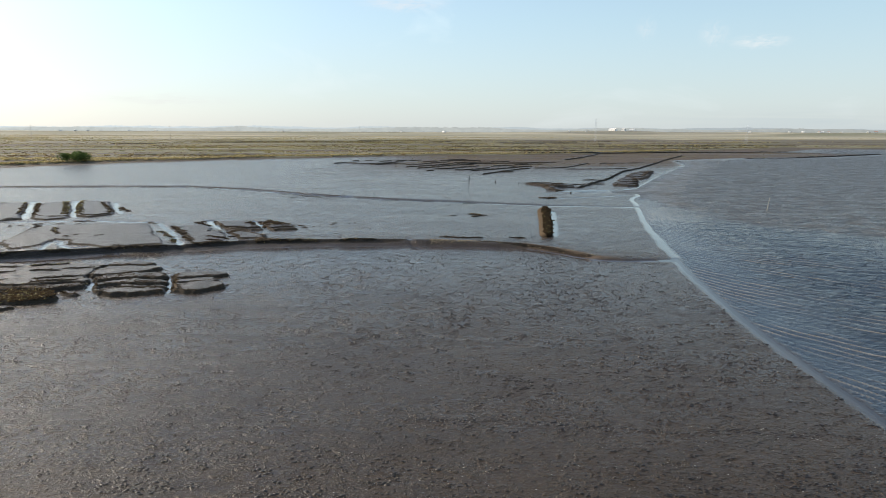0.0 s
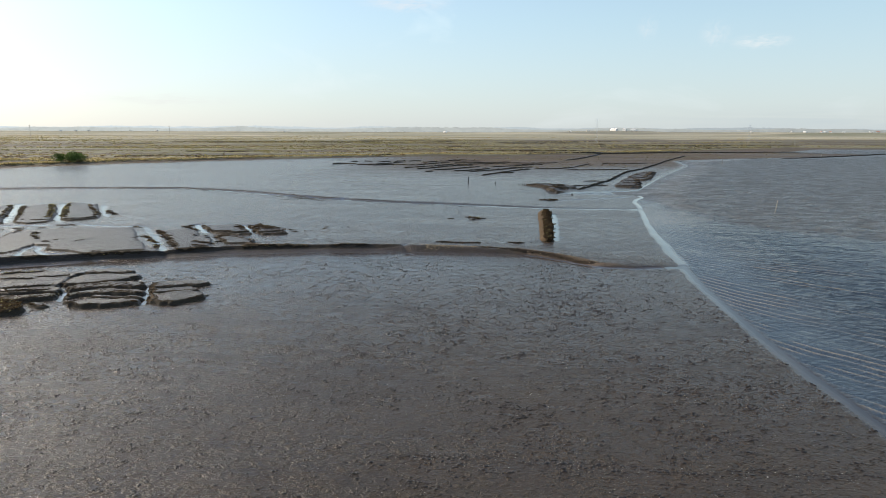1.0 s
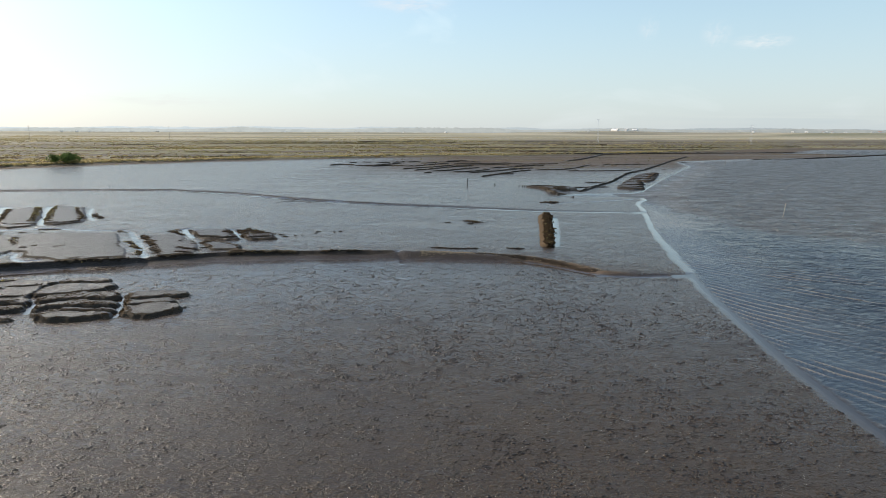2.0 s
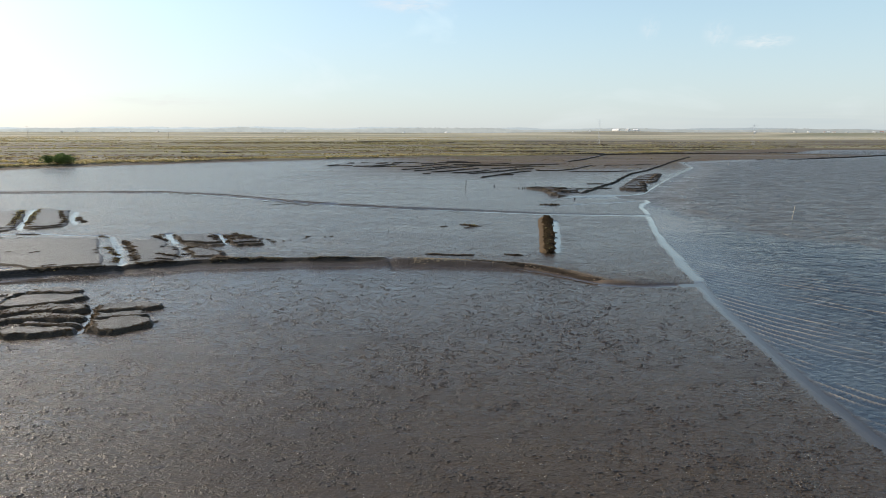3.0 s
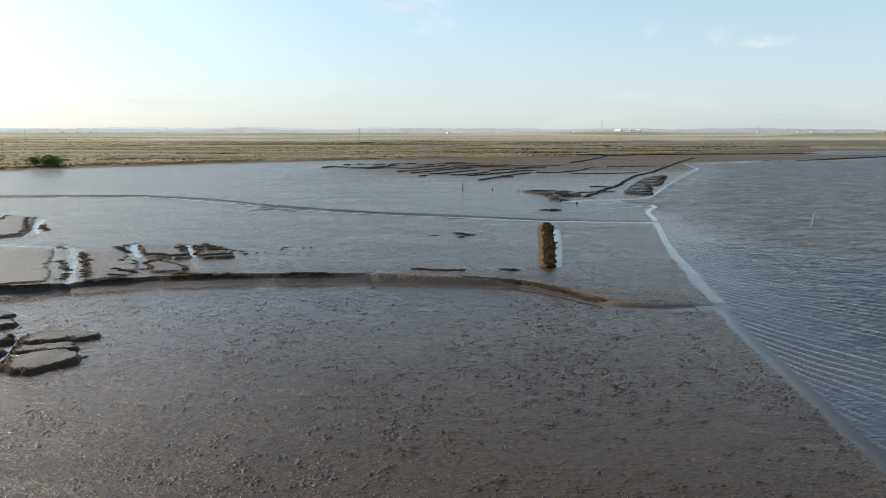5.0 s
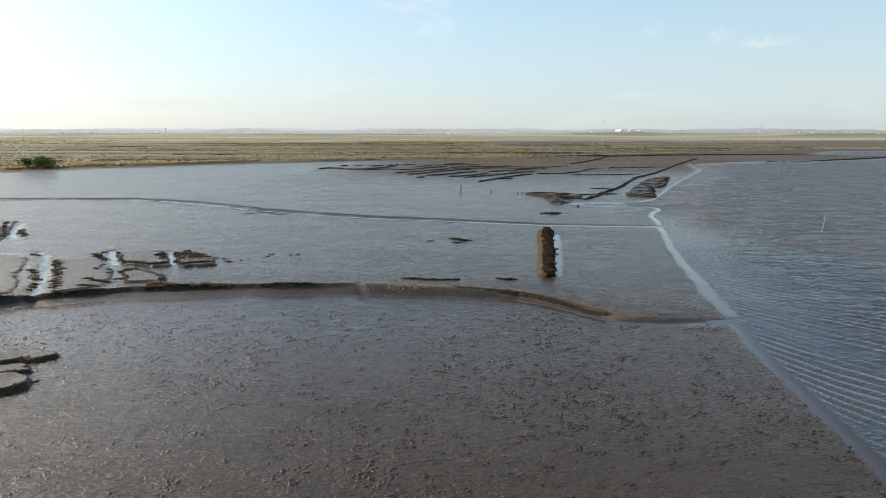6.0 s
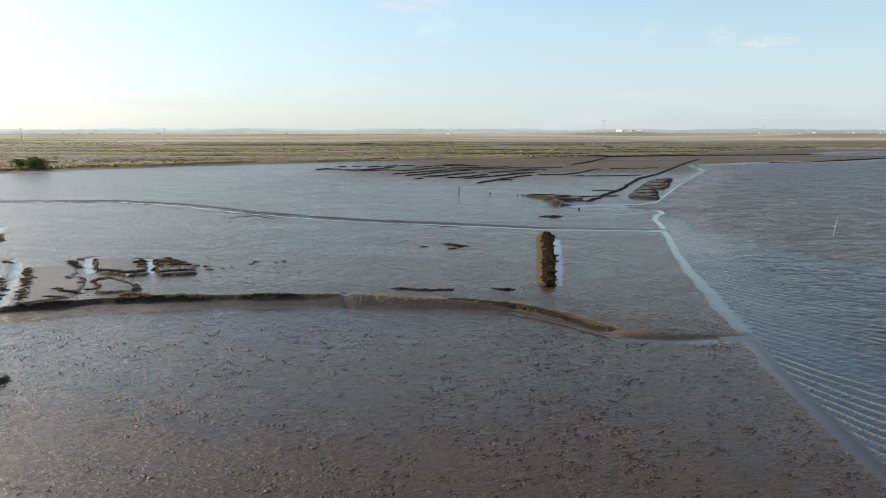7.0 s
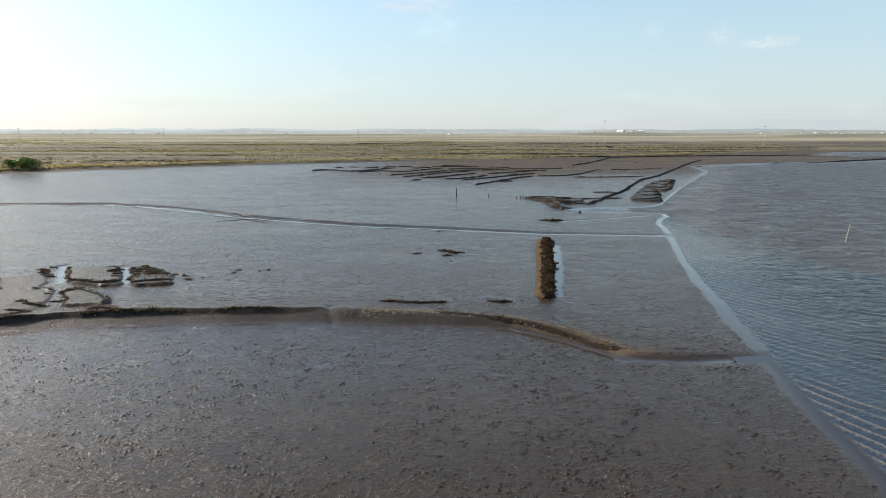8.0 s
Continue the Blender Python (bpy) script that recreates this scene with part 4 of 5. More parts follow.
def column(course, half, thick, lush):
    """A broken row of small hummocks along an old pan wall."""
    q = resample(course, 0.3)
    run = (q[-1] - q[0]).length
    across = abs(q[-1].x - q[0].x) > 1.2 * abs(q[-1].y - q[0].y) * 0.4
    n = max(2, int(run / (1.0 if across else 1.9)))
    for k in range(n):
        c = q[min(len(q) - 1, int((k + _cr.uniform(0.2, 0.8)) / n * len(q)))]
        w = half * _cr.uniform(0.45, 1.05)
        x, y = c.x + half * _cr.uniform(-0.35, 0.35), c.y + half * _cr.uniform(-0.4, 0.4)
        line = [(x - w, y + _cr.uniform(-0.15, 0.25)), (x, y), (x + w, y + _cr.uniform(-0.15, 0.25))]
        patch(line, half * _cr.uniform(0.28, 0.6), thick * 1.0, lush * 0.6, "olive and brown scrub along a broken pan wall" if lush > 2 else "low brown scrub along a broken pan wall")


for course, half, thick, lush in (
    ([(-92.4, 125.6), (-90.1, 127.7)], 0.5, 5, 3),
    ([(-86.8, 128.8), (-81.2, 119.5), (-75.7, 110)], 0.6, 7, 3),
    ([(-82.9, 126.9), (-76.7, 116.3), (-72, 108.6)], 0.6, 8, 2),
    ([(-79.4, 130.1), (-73.2, 119.8), (-67.2, 109.5)], 0.7, 6, 12),
    ([(-76.5, 131.2), (-70.6, 119.9), (-65, 110.3)], 0.7, 5, 14),
    ([(-70.7, 128.3), (-66.6, 121.8), (-63, 116.7), (-60.4, 112)], 0.6, 9, 2),
    ([(-62.9, 120.1), (-60.9, 117.6), (-58.1, 114.4)], 0.7, 10, 2),
    ([(-71.3, 106.5), (-69.8, 107.3)], 0.5, 8, 2),
    ([(-68.6, 96.4), (-66.5, 97.1)], 0.4, 6, 1),
    ([(-59.5, 93.9), (-56.1, 88.8)], 0.6, 4, 3),
    ([(-53.4, 86), (-53.5, 87.9), (-52.4, 88.4)], 0.5, 7, 0),
    ([(-50, 87.5), (-48.8, 89)], 0.35, 4, 0),
    ([(-62.1, 93.3), (-64.4, 97.7)], 0.4, 4, 1),
    ([(-48.5, 101.3), (-46.5, 99.9)], 0.7, 8, 4),
    ([(-42.7, 92.5), (-41.1, 90.6), (-38.5, 86.5), (-36.5, 82.8)], 0.65, 9, 9),
    ([(-43.2, 97.8), (-40.2, 93.3), (-37.5, 88.9), (-34.6, 83.4)], 0.55, 12, 1),
    ([(-40, 92.1), (-37.7, 91.8)], 0.5, 6, 0),
    ([(-40.7, 101.4), (-38.4, 98.7), (-37.4, 97.4)], 0.7, 10, 1),
    ([(-35.2, 92.2), (-34.3, 93)], 0.4, 5, 0),
    ([(-33.5, 87.9), (-30.8, 86)], 0.8, 6, 0),
    ([(-43.1, 80.1), (-42.7, 80.9)], 0.5, 5, 0),
    ([(-40.2, 103.1), (-39.3, 100.4), (-37.8, 98.2), (-37.4, 96.6)], 0.6, 12, 0),
    ([(-38.2, 103.1), (-37.5, 101)], 0.35, 6, 0),
    ([(-35.3, 97.5), (-34.2, 95.9)], 0.3, 6, 0),
    ([(-32.9, 102.9), (-30.9, 99.7), (-29.7, 97)], 0.7, 13, 0),
    ([(-31.8, 99.1), (-31.5, 100)], 0.5, 6, 0),
    ([(-30.5, 102.3), (-28.7, 99.2), (-27.4, 96.3)], 0.7, 13, 0),
    ([(-29.2, 101.4), (-27.2, 99.8), (-26.6, 97.6)], 1.3, 18, 2),
    ([(-25.2, 98.2), (-24.4, 99)], 0.5, 11, 0),
    ([(-23.2, 99), (-21.9, 96.9), (-21.3, 96.9)], 0.4, 9, 0),
    ([(-20.6, 97.7), (-19.8, 98)], 0.25, 6, 0),
    ([(-18, 99.6), (-17.9, 101.3)], 0.3, 7, 0),
    ([(-16.2, 101.4), (-15.3, 100.8), (-14.6, 102)], 0.25, 6, 0),
    ([(-33.4, 89.2), (-32.6, 89.8), (-33.8, 92.8)], 0.6, 8, 0),
    ([(-31.8, 84.5), (-31.4, 85.8), (-31.1, 87.1)], 0.9, 6, 0),
    ([(-31.5, 90), (-31.5, 91.3)], 0.8, 7, 1),
    ([(-30.3, 87.5), (-29.5, 88.1)], 0.6, 4, 0),
):
    column(course, half, thick, lush)

for course, high in (
    ([(-73.5, 103.1), (-71.6, 104.4)], 0.16), ([(-68.5, 106.6), (-64.9, 107.4)], 0.14), ([(-63.9, 108.1), (-61.4, 108.9), (-59.7, 111.2)], 0.2),
    ([(-65.8, 98.3), (-64.4, 98.9)], 0.14), ([(-62.3, 99), (-61.4, 99.6)], 0.14), ([(-61.2, 102.1), (-59.6, 102.2), (-58.1, 102.8)], 0.16),
    ([(-59.3, 99), (-58.9, 99.7)], 0.14),
    ([(-33.8, 95.2), (-31.8, 94.7), (-29.8, 94.3), (-28.5, 94.6), (-28.7, 95.8)], 0.26), ([(-26.7, 94.6), (-25.2, 95.1), (-23.2, 95.6)], 0.26),
    ([(-31.7, 92.6), (-29.1, 91.1), (-27.2, 89.7), (-25.8, 88.1), (-25.7, 87)], 0.22),
):
    ridge("pan_wall", "low broken mud wall of an old salt pan", course, high, 0.25, 0.45, 5, 0, 0.16, category="mud wall", group="pan walls", tall=0.12)

for course in ([(-38.5, 147.4), (-34.4, 145.6), (-29.9, 141.9), (-25.7, 138.4)], [(-34.8, 140.0), (-32.2, 141.8), (-29.6, 142.8), (-25.2, 141.1)], [(-35.8, 150.6), (-30.9, 145.7), (-27.4, 141.9)], [(-4.8, 133), (-2.1, 134.2), (0.3, 133.7)], [(3.6, 130.2), (5.4, 132), (7.4, 132.6)], [(-13.2, 134.6), (-10.8, 135.9), (-8.9, 136)]):
    ridge("mud_rill", "thin dark rill edge cut into the mud", course, 0.06, 0.15, 0.5, 0, 0, 0.35, 0.4, "rill", "mud rills")

# the short dyke beside the pool
dyke = ridge("dyke", "short tan earth dyke, scrubby on its shaded flank", [(15.6, 91.1), (16.5, 97.6), (17.7, 106.2), (18.7, 114.1), (19.9, 123.3)], 0.75, 0.8, 1.3, 80, 1, 0.5, category="dyke", tall=0.2, rows_with_scrub=(3, 4, 4, 5, 5, 6), material=SCRUB_MAT)
patch([(20.3, 120.9), (21.2, 122.8)], 0.3, 6, 0, "twiggy driftwood scrub at the end of the dyke", tall=0.4)

# islets on the middle flat
patch([(22.8, 146.2), (24.5, 146.3), (26.4, 147.1)], 1.2, 8, 0, "brown scrubby islet on the flat", 0.25)
patch([(4.8, 114.9), (6.3, 113.8), (6.7, 113)], 0.8, 7, 1, "small brown scrubby islet on the flat", 0.2)
patch([(6.3, 113.4), (8, 113.4)], 0.4, 5)
patch([(5, 111.1), (6.3, 111.5)], 0.3, 4)
patch([(1.1, 112.1), (2.3, 112.5)], 0.3, 4)

# furrow ridges of the drowned field
for course in (
    [(13.5, 222.1), (20.2, 235.6), (27.9, 251), (35.7, 261.4)], [(10, 239.5), (15.5, 247.3), (21.8, 255.6), (30.8, 268.3)],
    [(4.3, 242.2), (10, 247.1), (16, 257.1), (19.3, 264.2)], [(-4.1, 246.5), (1.5, 249.9), (8.9, 263.7), (15.6, 275.3)],
    [(-10.6, 249.4), (-4.4, 257.9), (2.8, 273.5), (13.7, 287.4)], [(-15.9, 257.4), (-9.2, 265.8), (-1.9, 276.4), (4.6, 287)],
    [(-30.2, 275.2), (-21.3, 281.6), (-12.9, 277.9), (-5.4, 290), (2.9, 305.2)], [(-38.1, 280.8), (-31.7, 281.1), (-25.9, 289), (-19.5, 301.7)],
    [(-49.5, 283.2), (-45.7, 288.1), (-38.8, 285)], [(-44.7, 306.7), (-41, 306.9)], [(-38.8, 310), (-34.4, 308.7)],
    [(-31.1, 303.5), (-25.3, 308.7)], [(-23.6, 307.8), (-18.8, 314.1)], [(-17.2, 311.1), (-11.4, 318.7)],
    [(-10.1, 301.6), (-2.4, 308.8)], [(2.1, 325.9), (12.7, 334.5)], [(-2, 315), (4.8, 317.9), (18.8, 324)],
    [(4.7, 298.1), (18, 308.4), (33.4, 316.8)], [(5.8, 287.1), (17.4, 296.5), (30.6, 301.7)], [(20.4, 273.5), (30.1, 284), (42.7, 295.4)],
    [(25.4, 301.5), (36.6, 297.4), (46.2, 293.3)], [(27.4, 268.2), (38.8, 276.3)], [(31.6, 311.5), (44.3, 307.2), (55.9, 312.8)],
    [(20.4, 237), (26.6, 238.7)], [(-6.8, 234.5), (-3.9, 237.5)],
):
    ridge("furrow_ridge", "low dark ridge of a drowned field", course, 0.46, 0.6, 1.0, 0.3, 0, 0.35, 0.7, "furrow ridge", "furrow ridges", 0.25)

# the far dyke and the red-brown banks beside it
FAR = dict(step=0.45, ragged=0.9, name="far_bank", group="far banks", tall=0.16, rim=1.2)
terrace([(49.4, 182), (56, 200), (61.2, 211.7), (63, 206), (60, 194), (55.8, 179.5), (52.5, 178.6)], 0.4, 0.6, 0, 0.3, label="red-brown eroded bank beside the far dyke", **FAR)
terrace([(62, 214), (72.1, 235.3), (80, 247.5), (82, 246.5), (74.7, 226.3), (66.5, 206), (64.5, 206)], 0.4, 0.6, 0, 0.3, label="red-brown eroded bank beside the far dyke", **FAR)
terrace([(24.5, 184.7), (29.9, 188), (36.1, 183.3), (37.8, 178.7), (31.6, 172.3), (29.7, 164.6), (28.3, 167.8), (27.7, 178)], 0.4, 0.6, 0, 0.4, label="red-brown crumbling bank at the dyke's end", **FAR)
ridge("far_dyke", "long dark broken dyke running out to the marsh", [(36.8, 172.7), (40.5, 179.2), (47, 192.4), (53.8, 205.2), (65.2, 233.2), (70.6, 244.9), (82, 264), (91.9, 283.7), (103.4, 306.6), (123, 346.8), (151.2, 399.3)], 0.5, 0.5, 0.7, 0.4, 0, 0.45, 0.6, "dyke", "", 0.15)
for course in ([(51, 183), (54, 182), (58, 186)], [(53.5, 191), (57, 190.5), (61, 195)], [(57, 201), (60.5, 200), (63.5, 205)], [(63, 215), (67, 213), (70.5, 219)], [(68, 226), (71.5, 224), (75.5, 231)], [(73, 236), (76, 233.5), (79, 240)], [(26.5, 183), (30, 180.5), (35, 181)], [(28.2, 175), (30, 172.5), (33.5, 175)]):
    ridge("mud_step", "reddish layered step in an eroded bank", course, 0.22, 0.5, 1.4, 0.4, 0, 0.4, 0.4, "mud step", "mud steps", 0.15, material=SCRUB_MAT)
for course, high, back, thick in (
    ([(25, 184.2), (29.3, 185.4), (35.7, 183.7), (48, 186.2)], 0.3, 1.5, 1), ([(27.6, 179.5), (30.3, 176), (34.4, 174.4)], 0.5, 4, 6),
    ([(28.2, 172.3), (29.6, 167.4), (32, 165.9)], 0.55, 4, 7), ([(34.6, 174.4), (39, 174.6)], 0.4, 2, 3),
    ([(44.5, 201.2), (50.4, 201.5)], 0.3, 1.5, 1), ([(37.6, 263), (52.2, 270.1), (69.7, 304)], 0.5, 2.5, 1),
    ([(65.3, 338.6), (80.9, 368.1), (105.4, 427.9)], 0.8, 3, 0.5), ([(49.9, 258), (64.1, 258.9), (77.2, 263.7)], 0.4, 2, 1),
    ([(75.2, 304.4), (90, 308.2), (99.4, 311.6)], 0.4, 2.5, 1), ([(42.3, 411.5), (81.9, 425.5), (106.7, 433.2), (161.2, 455.5), (215.7, 467.4)], 1.0, 4, 0.5),
    ([(215.7, 467.4), (245.7, 476.8), (276.9, 486.5)], 0.9, 4, 0.3), ([(305.2, 493.6), (324.7, 498.5)], 0.9, 4, 0.3),
    ([(122.2, 330.8), (135.1, 338), (147.7, 339)], 0.4, 3, 0.5), ([(175.3, 364.8), (198.7, 372), (231.8, 391.3)], 0.9, 4, 0.5),
    ([(231.8, 391.3), (265.1, 413.3), (310.6, 446.8)], 0.9, 4, 0.3),
):
    ridge("far_bank", "low red-brown eroded bank at the marsh's edge", course, high * 0.8, 0.6, back * 0.8, thick * 0.5, 0, 0.45, 0.7, "mud bank", "far banks", 0.2)



# ---- posts and stakes ----
def post(name, label, x, y, high, thick, material, lean=(0.0, 0.0), category="post", group="", cap=0.85):
    bm = bmesh.new()
    r = random.Random(int(x * 10 + y))
    rings, sides = 5, 7
    loops = []
    for i in range(rings):
        t = i / (rings - 1)
        rad = thick * (1 - (1 - cap) * t) * (1 + 0.12 * (r.random() - 0.5))
        zz = -0.4 + (high + 0.4) * t
        loops.append([bm.verts.new((math.cos(a) * rad + lean[0] * t, math.sin(a) * rad + lean[1] * t, zz + (0.04 * r.random() if i == rings - 1 else 0))) for a in [6.283 * k / sides for k in range(sides)]])
    for a, c in zip(loops[:-1], loops[1:]):
        for k in range(sides):
            bm.faces.new((a[k], a[(k + 1) % sides], c[(k + 1) % sides], c[k]))
    bm.faces.new(loops[-1])
    me = bpy.data.meshes.new(name)
    bm.to_mesh(me)
    bm.free()
    me.materials.append(material)
    ob = new(name, me)
    ob.location = (x, y, max(height(x, y), WATER_LEVEL))
    return tagged(ob, label, category, group)


post("channel_stake", "pale weathered stake leaning in the shallow water", 65.5, 125.5, 2.6, 0.08, PALE_WOOD, (0.45, 0.1), "stake")
post("mooring_post", "dark upright wooden post standing in the mud", 7.5, 185.6, 2.1, 0.13, WOOD, (0.05, 0.0))
post("wooden_stump", "short dark stump in the mud", 15.6, 188.5, 0.55, 0.16, WOOD, (0, 0), "stump")
post("wooden_stump", "short dark stump in the mud", *[(32.3, 158.3)][0], 0.4, 0.25, WOOD, (0, 0), "stump")
for _p in [(22.2, 185), (23.2, 185.1), (23.8, 185.1), (24.4, 185.1), (25.1, 185.2), (25.8, 185.2)]:
    post("row_post", "stub of a dark post in a row", *_p, 0.5, 0.13, WOOD, (0.03, 0), "post", "row of stub posts")
post("channel_stake", "pale stake at the marsh's edge", *[(135.5, 309.4)][0], 2.4, 0.12, PALE_WOOD, (0.1, 0), "stake")
post("channel_stake", "pale stake on the muddy spit", *[(241.5, 406.6)][0], 2.8, 0.15, PALE_WOOD, (0.0, 0), "stake")
post("channel_stake", "pale stake at the marsh's edge", *[(84.6, 269.2)][0], 1.4, 0.10, PALE_WOOD, (0.1, 0), "stake")


# ---- the bush on the marsh's edge ----
def bush(x, y, wide, high):
    root = new("bush")
    root.location = (x, y, height(x, y))
    r = np.random.RandomState(5)
    bm = bmesh.new()
    tips = []
    for k in range(9):
        a, reach = r.rand() * 6.283, 0.25 + 0.7 * r.rand()
        tip = Vector((math.cos(a) * reach * wide * 0.42, math.sin(a) * reach * wide * 0.36, high * (0.45 + 0.3 * r.rand())))
        tips.append(tip)
        mid = tip * 0.5 + Vector((0, 0, high * 0.06))
        base = Vector((0.5 * r.randn(), 0.5 * r.randn(), -0.3))
        last = None
        for p, rad in ((base, 0.22), (mid, 0.13), (tip, 0.04)):
            ring = [bm.verts.new(p + Vector((math.cos(t) * rad, math.sin(t) * rad, 0))) for t in (0, 1.257, 2.513, 3.77, 5.027)]
            if last:
                for i in range(5):
                    bm.faces.new((last[i], last[(i + 1) % 5], ring[(i + 1) % 5], ring[i]))
            last = ring
    part("limbs", bm, WOOD, root)
    bl = Blades(11)
    lobes = [(t, high * (0.2 + 0.16 * r.rand())) for t in tips]
    lobes += [(Vector((r.uniform(-0.42, 0.42) * wide, r.uniform(-0.3, 0.3) * wide, high * r.uniform(0.25, 0.6))), high * r.uniform(0.2, 0.38)) for _ in range(22)]
    for c, rad in lobes:
        for _ in range(150):
            d = Vector(r.randn(3)).normalized() * rad * r.uniform(0.75, 1.08)
            p = c + Vector((d.x * 1.3, d.y * 1.3, d.z))
            if p.z > 0.05:
                bl.leaf(p, r.uniform(0.16, 0.34))
    bl.make("crown", LEAF, root)
    return tagged(root, "dense rounded dark-green bush on the marsh's edge", "bush")


bush(-166.3, 281.5, 12.5, 4.6)


# ---- marsh grass and scrub ----
def marsh_plants(name, label, material, seed, count, near, far, chooser, wide, high, on="marsh"):
    r = np.random.RandomState(seed)
    bl = Blades(seed + 1)
    n = count * 14
    y = near + (far - near) * r.rand(n) ** 1.5
    x = (r.rand(n) * 2 - 1) * (y * 0.80 + 40)
    z, cover = land(x, y)
    want = cover[on] * chooser(x, y)
    ok = np.flatnonzero(r.rand(n) < want)[:count]
    for i in ok:
        g = 0.6 + 0.8 * r.rand()
        bl.tuft(x[i], y[i], z[i], wide * g, high * g, 5)
    return tagged(bl.make(name, material), label, "marsh grass", kind="stuff")


def rows_of(size, cut, shift=0.0, sparse=0.0):
    """Plants stand in long strips along the old dykes of the marsh."""
    return lambda x, y: (1 - sparse * smoothstep(0, 150, x)) * smoothstep(cut, cut + 0.25, field(x * 0.05 + shift, y + shift + 4 * field(x, y, 60, 2), size, 2)) * (0.4 + 0.6 * smoothstep(-0.2, 0.3, field(x, y, 12, 2)))


marsh_plants("straw_grass", "straw-coloured marsh grass in long strips along old dykes", STRAW, 21, 14000, 235, 1500, rows_of(15, 0.14, 0.0, 0.55), 1.6, 0.6)
marsh_plants("olive_scrub", "olive-green salt-marsh scrub in long strips", GREEN, 22, 13000, 235, 1100, rows_of(11, 0.14, 300.0, 0.75), 1.5, 0.55)
marsh_plants("brown_scrub", "dark brown salt-marsh scrub between the pools", BROWN, 23, 7000, 235, 900, rows_of(9, 0.05, 900.0), 1.5, 0.35)

marsh_plants("glasswort", "red-brown glasswort in low mats on the bare mud banks", BROWN, 24, 4500, 250, 520, rows_of(7, -0.1, 500.0), 0.8, 0.12, "peat")
marsh_plants("glasswort", "olive glasswort in low mats on the bare mud banks", GREEN, 25, 1800, 280, 520, rows_of(7, 0.1, 700.0), 0.8, 0.12, "peat")

# long low dykes that part the marsh
_mr = random.Random(9)
for _k in range(26):
    _dy = 300 + 600 * (_k / 25) ** 1.4
    _dx = _mr.uniform(-0.62, 0.45) * _dy
    _len = _mr.uniform(0.2, 0.45) * _dy
    _ln = [(_dx + _len * _t, _dy * (1 + 0.02 * _t) + 6 * _mr.uniform(-1, 1)) for _t in (0, 0.33, 0.66, 1)]
    if min(land(np.array([p[0] for p in _ln]), np.array([p[1] for p in _ln]))[1]["marsh"]) > 0.02:
        ridge("marsh_dyke", "long low overgrown dyke across the salt marsh", _ln, 0.45, 0.8, 2.2, 0.1, 0.6, 0.5, 2.0, "dyke", "marsh dykes", 0.6, material=EARTH)

# a fringe of taller plants along the marsh's edge
_bl = Blades(31)
_r = np.random.RandomState(32)
_q = np.array([(q.x, q.y) for q in resample(MARSH[2:12], 0.4)]).repeat(2, axis=0)
_fx, _fy = _q[:, 0] + 2.0 * _r.randn(len(_q)), _q[:, 1] + 4.0 + np.abs(4.0 * _r.randn(len(_q)))
_fz, _fc = land(_fx, _fy)
for _i in np.flatnonzero((_fc["marsh"] > 0.6) & (_r.rand(len(_q)) < 0.75)):
    _bl.tuft(_fx[_i], _fy[_i], _fz[_i], 1.5, 0.6 + 0.5 * _r.rand(), 5)
tagged(_bl.make("edge_grass", STRAW), "tufts of straw and olive grass fringing the marsh", "marsh grass", kind="stuff")


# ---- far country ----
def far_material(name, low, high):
    """Distance: woods that glow, with miles of bright haze put in as emission."""
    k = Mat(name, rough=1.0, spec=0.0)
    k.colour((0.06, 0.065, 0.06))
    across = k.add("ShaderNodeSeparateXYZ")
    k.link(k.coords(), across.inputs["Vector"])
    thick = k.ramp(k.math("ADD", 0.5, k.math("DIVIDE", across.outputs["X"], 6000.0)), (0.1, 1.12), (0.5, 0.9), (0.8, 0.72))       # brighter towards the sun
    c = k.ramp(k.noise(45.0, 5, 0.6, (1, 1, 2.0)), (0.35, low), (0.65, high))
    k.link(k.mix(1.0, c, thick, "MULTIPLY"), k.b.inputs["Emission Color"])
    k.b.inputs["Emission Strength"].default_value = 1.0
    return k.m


def treeline(name, label, dist, half, base, rise, seed, material, lumps):
    """A far belt of trees: a long strip of crowns with an uneven top."""
    xs = np.arange(-half, half, lumps)
    a = field(xs + seed * 977.0, xs * 0 + seed, 260.0, 3)
    c = np.abs(field(xs + seed * 77.0, xs * 0 + seed, 14.0, 3))
    top = base + rise * (0.45 + 0.55 * smoothstep(-0.5, 0.6, a)) * (0.8 + 0.4 * c)
    depth = dist + 60 * field(xs, xs * 0 + seed, 300.0, 2)
    rows = ((0.0, -20.0), (0.25, -24.0), (0.6, -18.0), (0.85, -10.0), (1.0, 0.0), (0.8, 12.0))
    verts = []
    r = np.random.RandomState(seed)
    for i, x in enumerate(xs):
        for k, (h, off) in enumerate(rows):
            verts.append((x + 3 * r.randn(), depth[i] + off + (3 * r.randn() if k else 0), 0.3 + (top[i] - 0.3) * h if h else -1.0))
    m = len(rows)
    faces = [(i * m + k, i * m + m + k, i * m + m + k + 1, i * m + k + 1) for i in range(len(xs) - 1) for k in range(m - 1)]
    return tagged(mesh_object(name, verts, faces, material), label, "trees", kind="structure")


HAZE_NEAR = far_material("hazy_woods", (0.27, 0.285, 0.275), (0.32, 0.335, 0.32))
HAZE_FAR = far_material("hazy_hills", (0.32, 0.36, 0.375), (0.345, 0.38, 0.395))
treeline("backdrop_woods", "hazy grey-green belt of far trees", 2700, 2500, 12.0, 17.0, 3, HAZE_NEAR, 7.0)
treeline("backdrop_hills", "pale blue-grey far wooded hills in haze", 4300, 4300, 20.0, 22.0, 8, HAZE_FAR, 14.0)


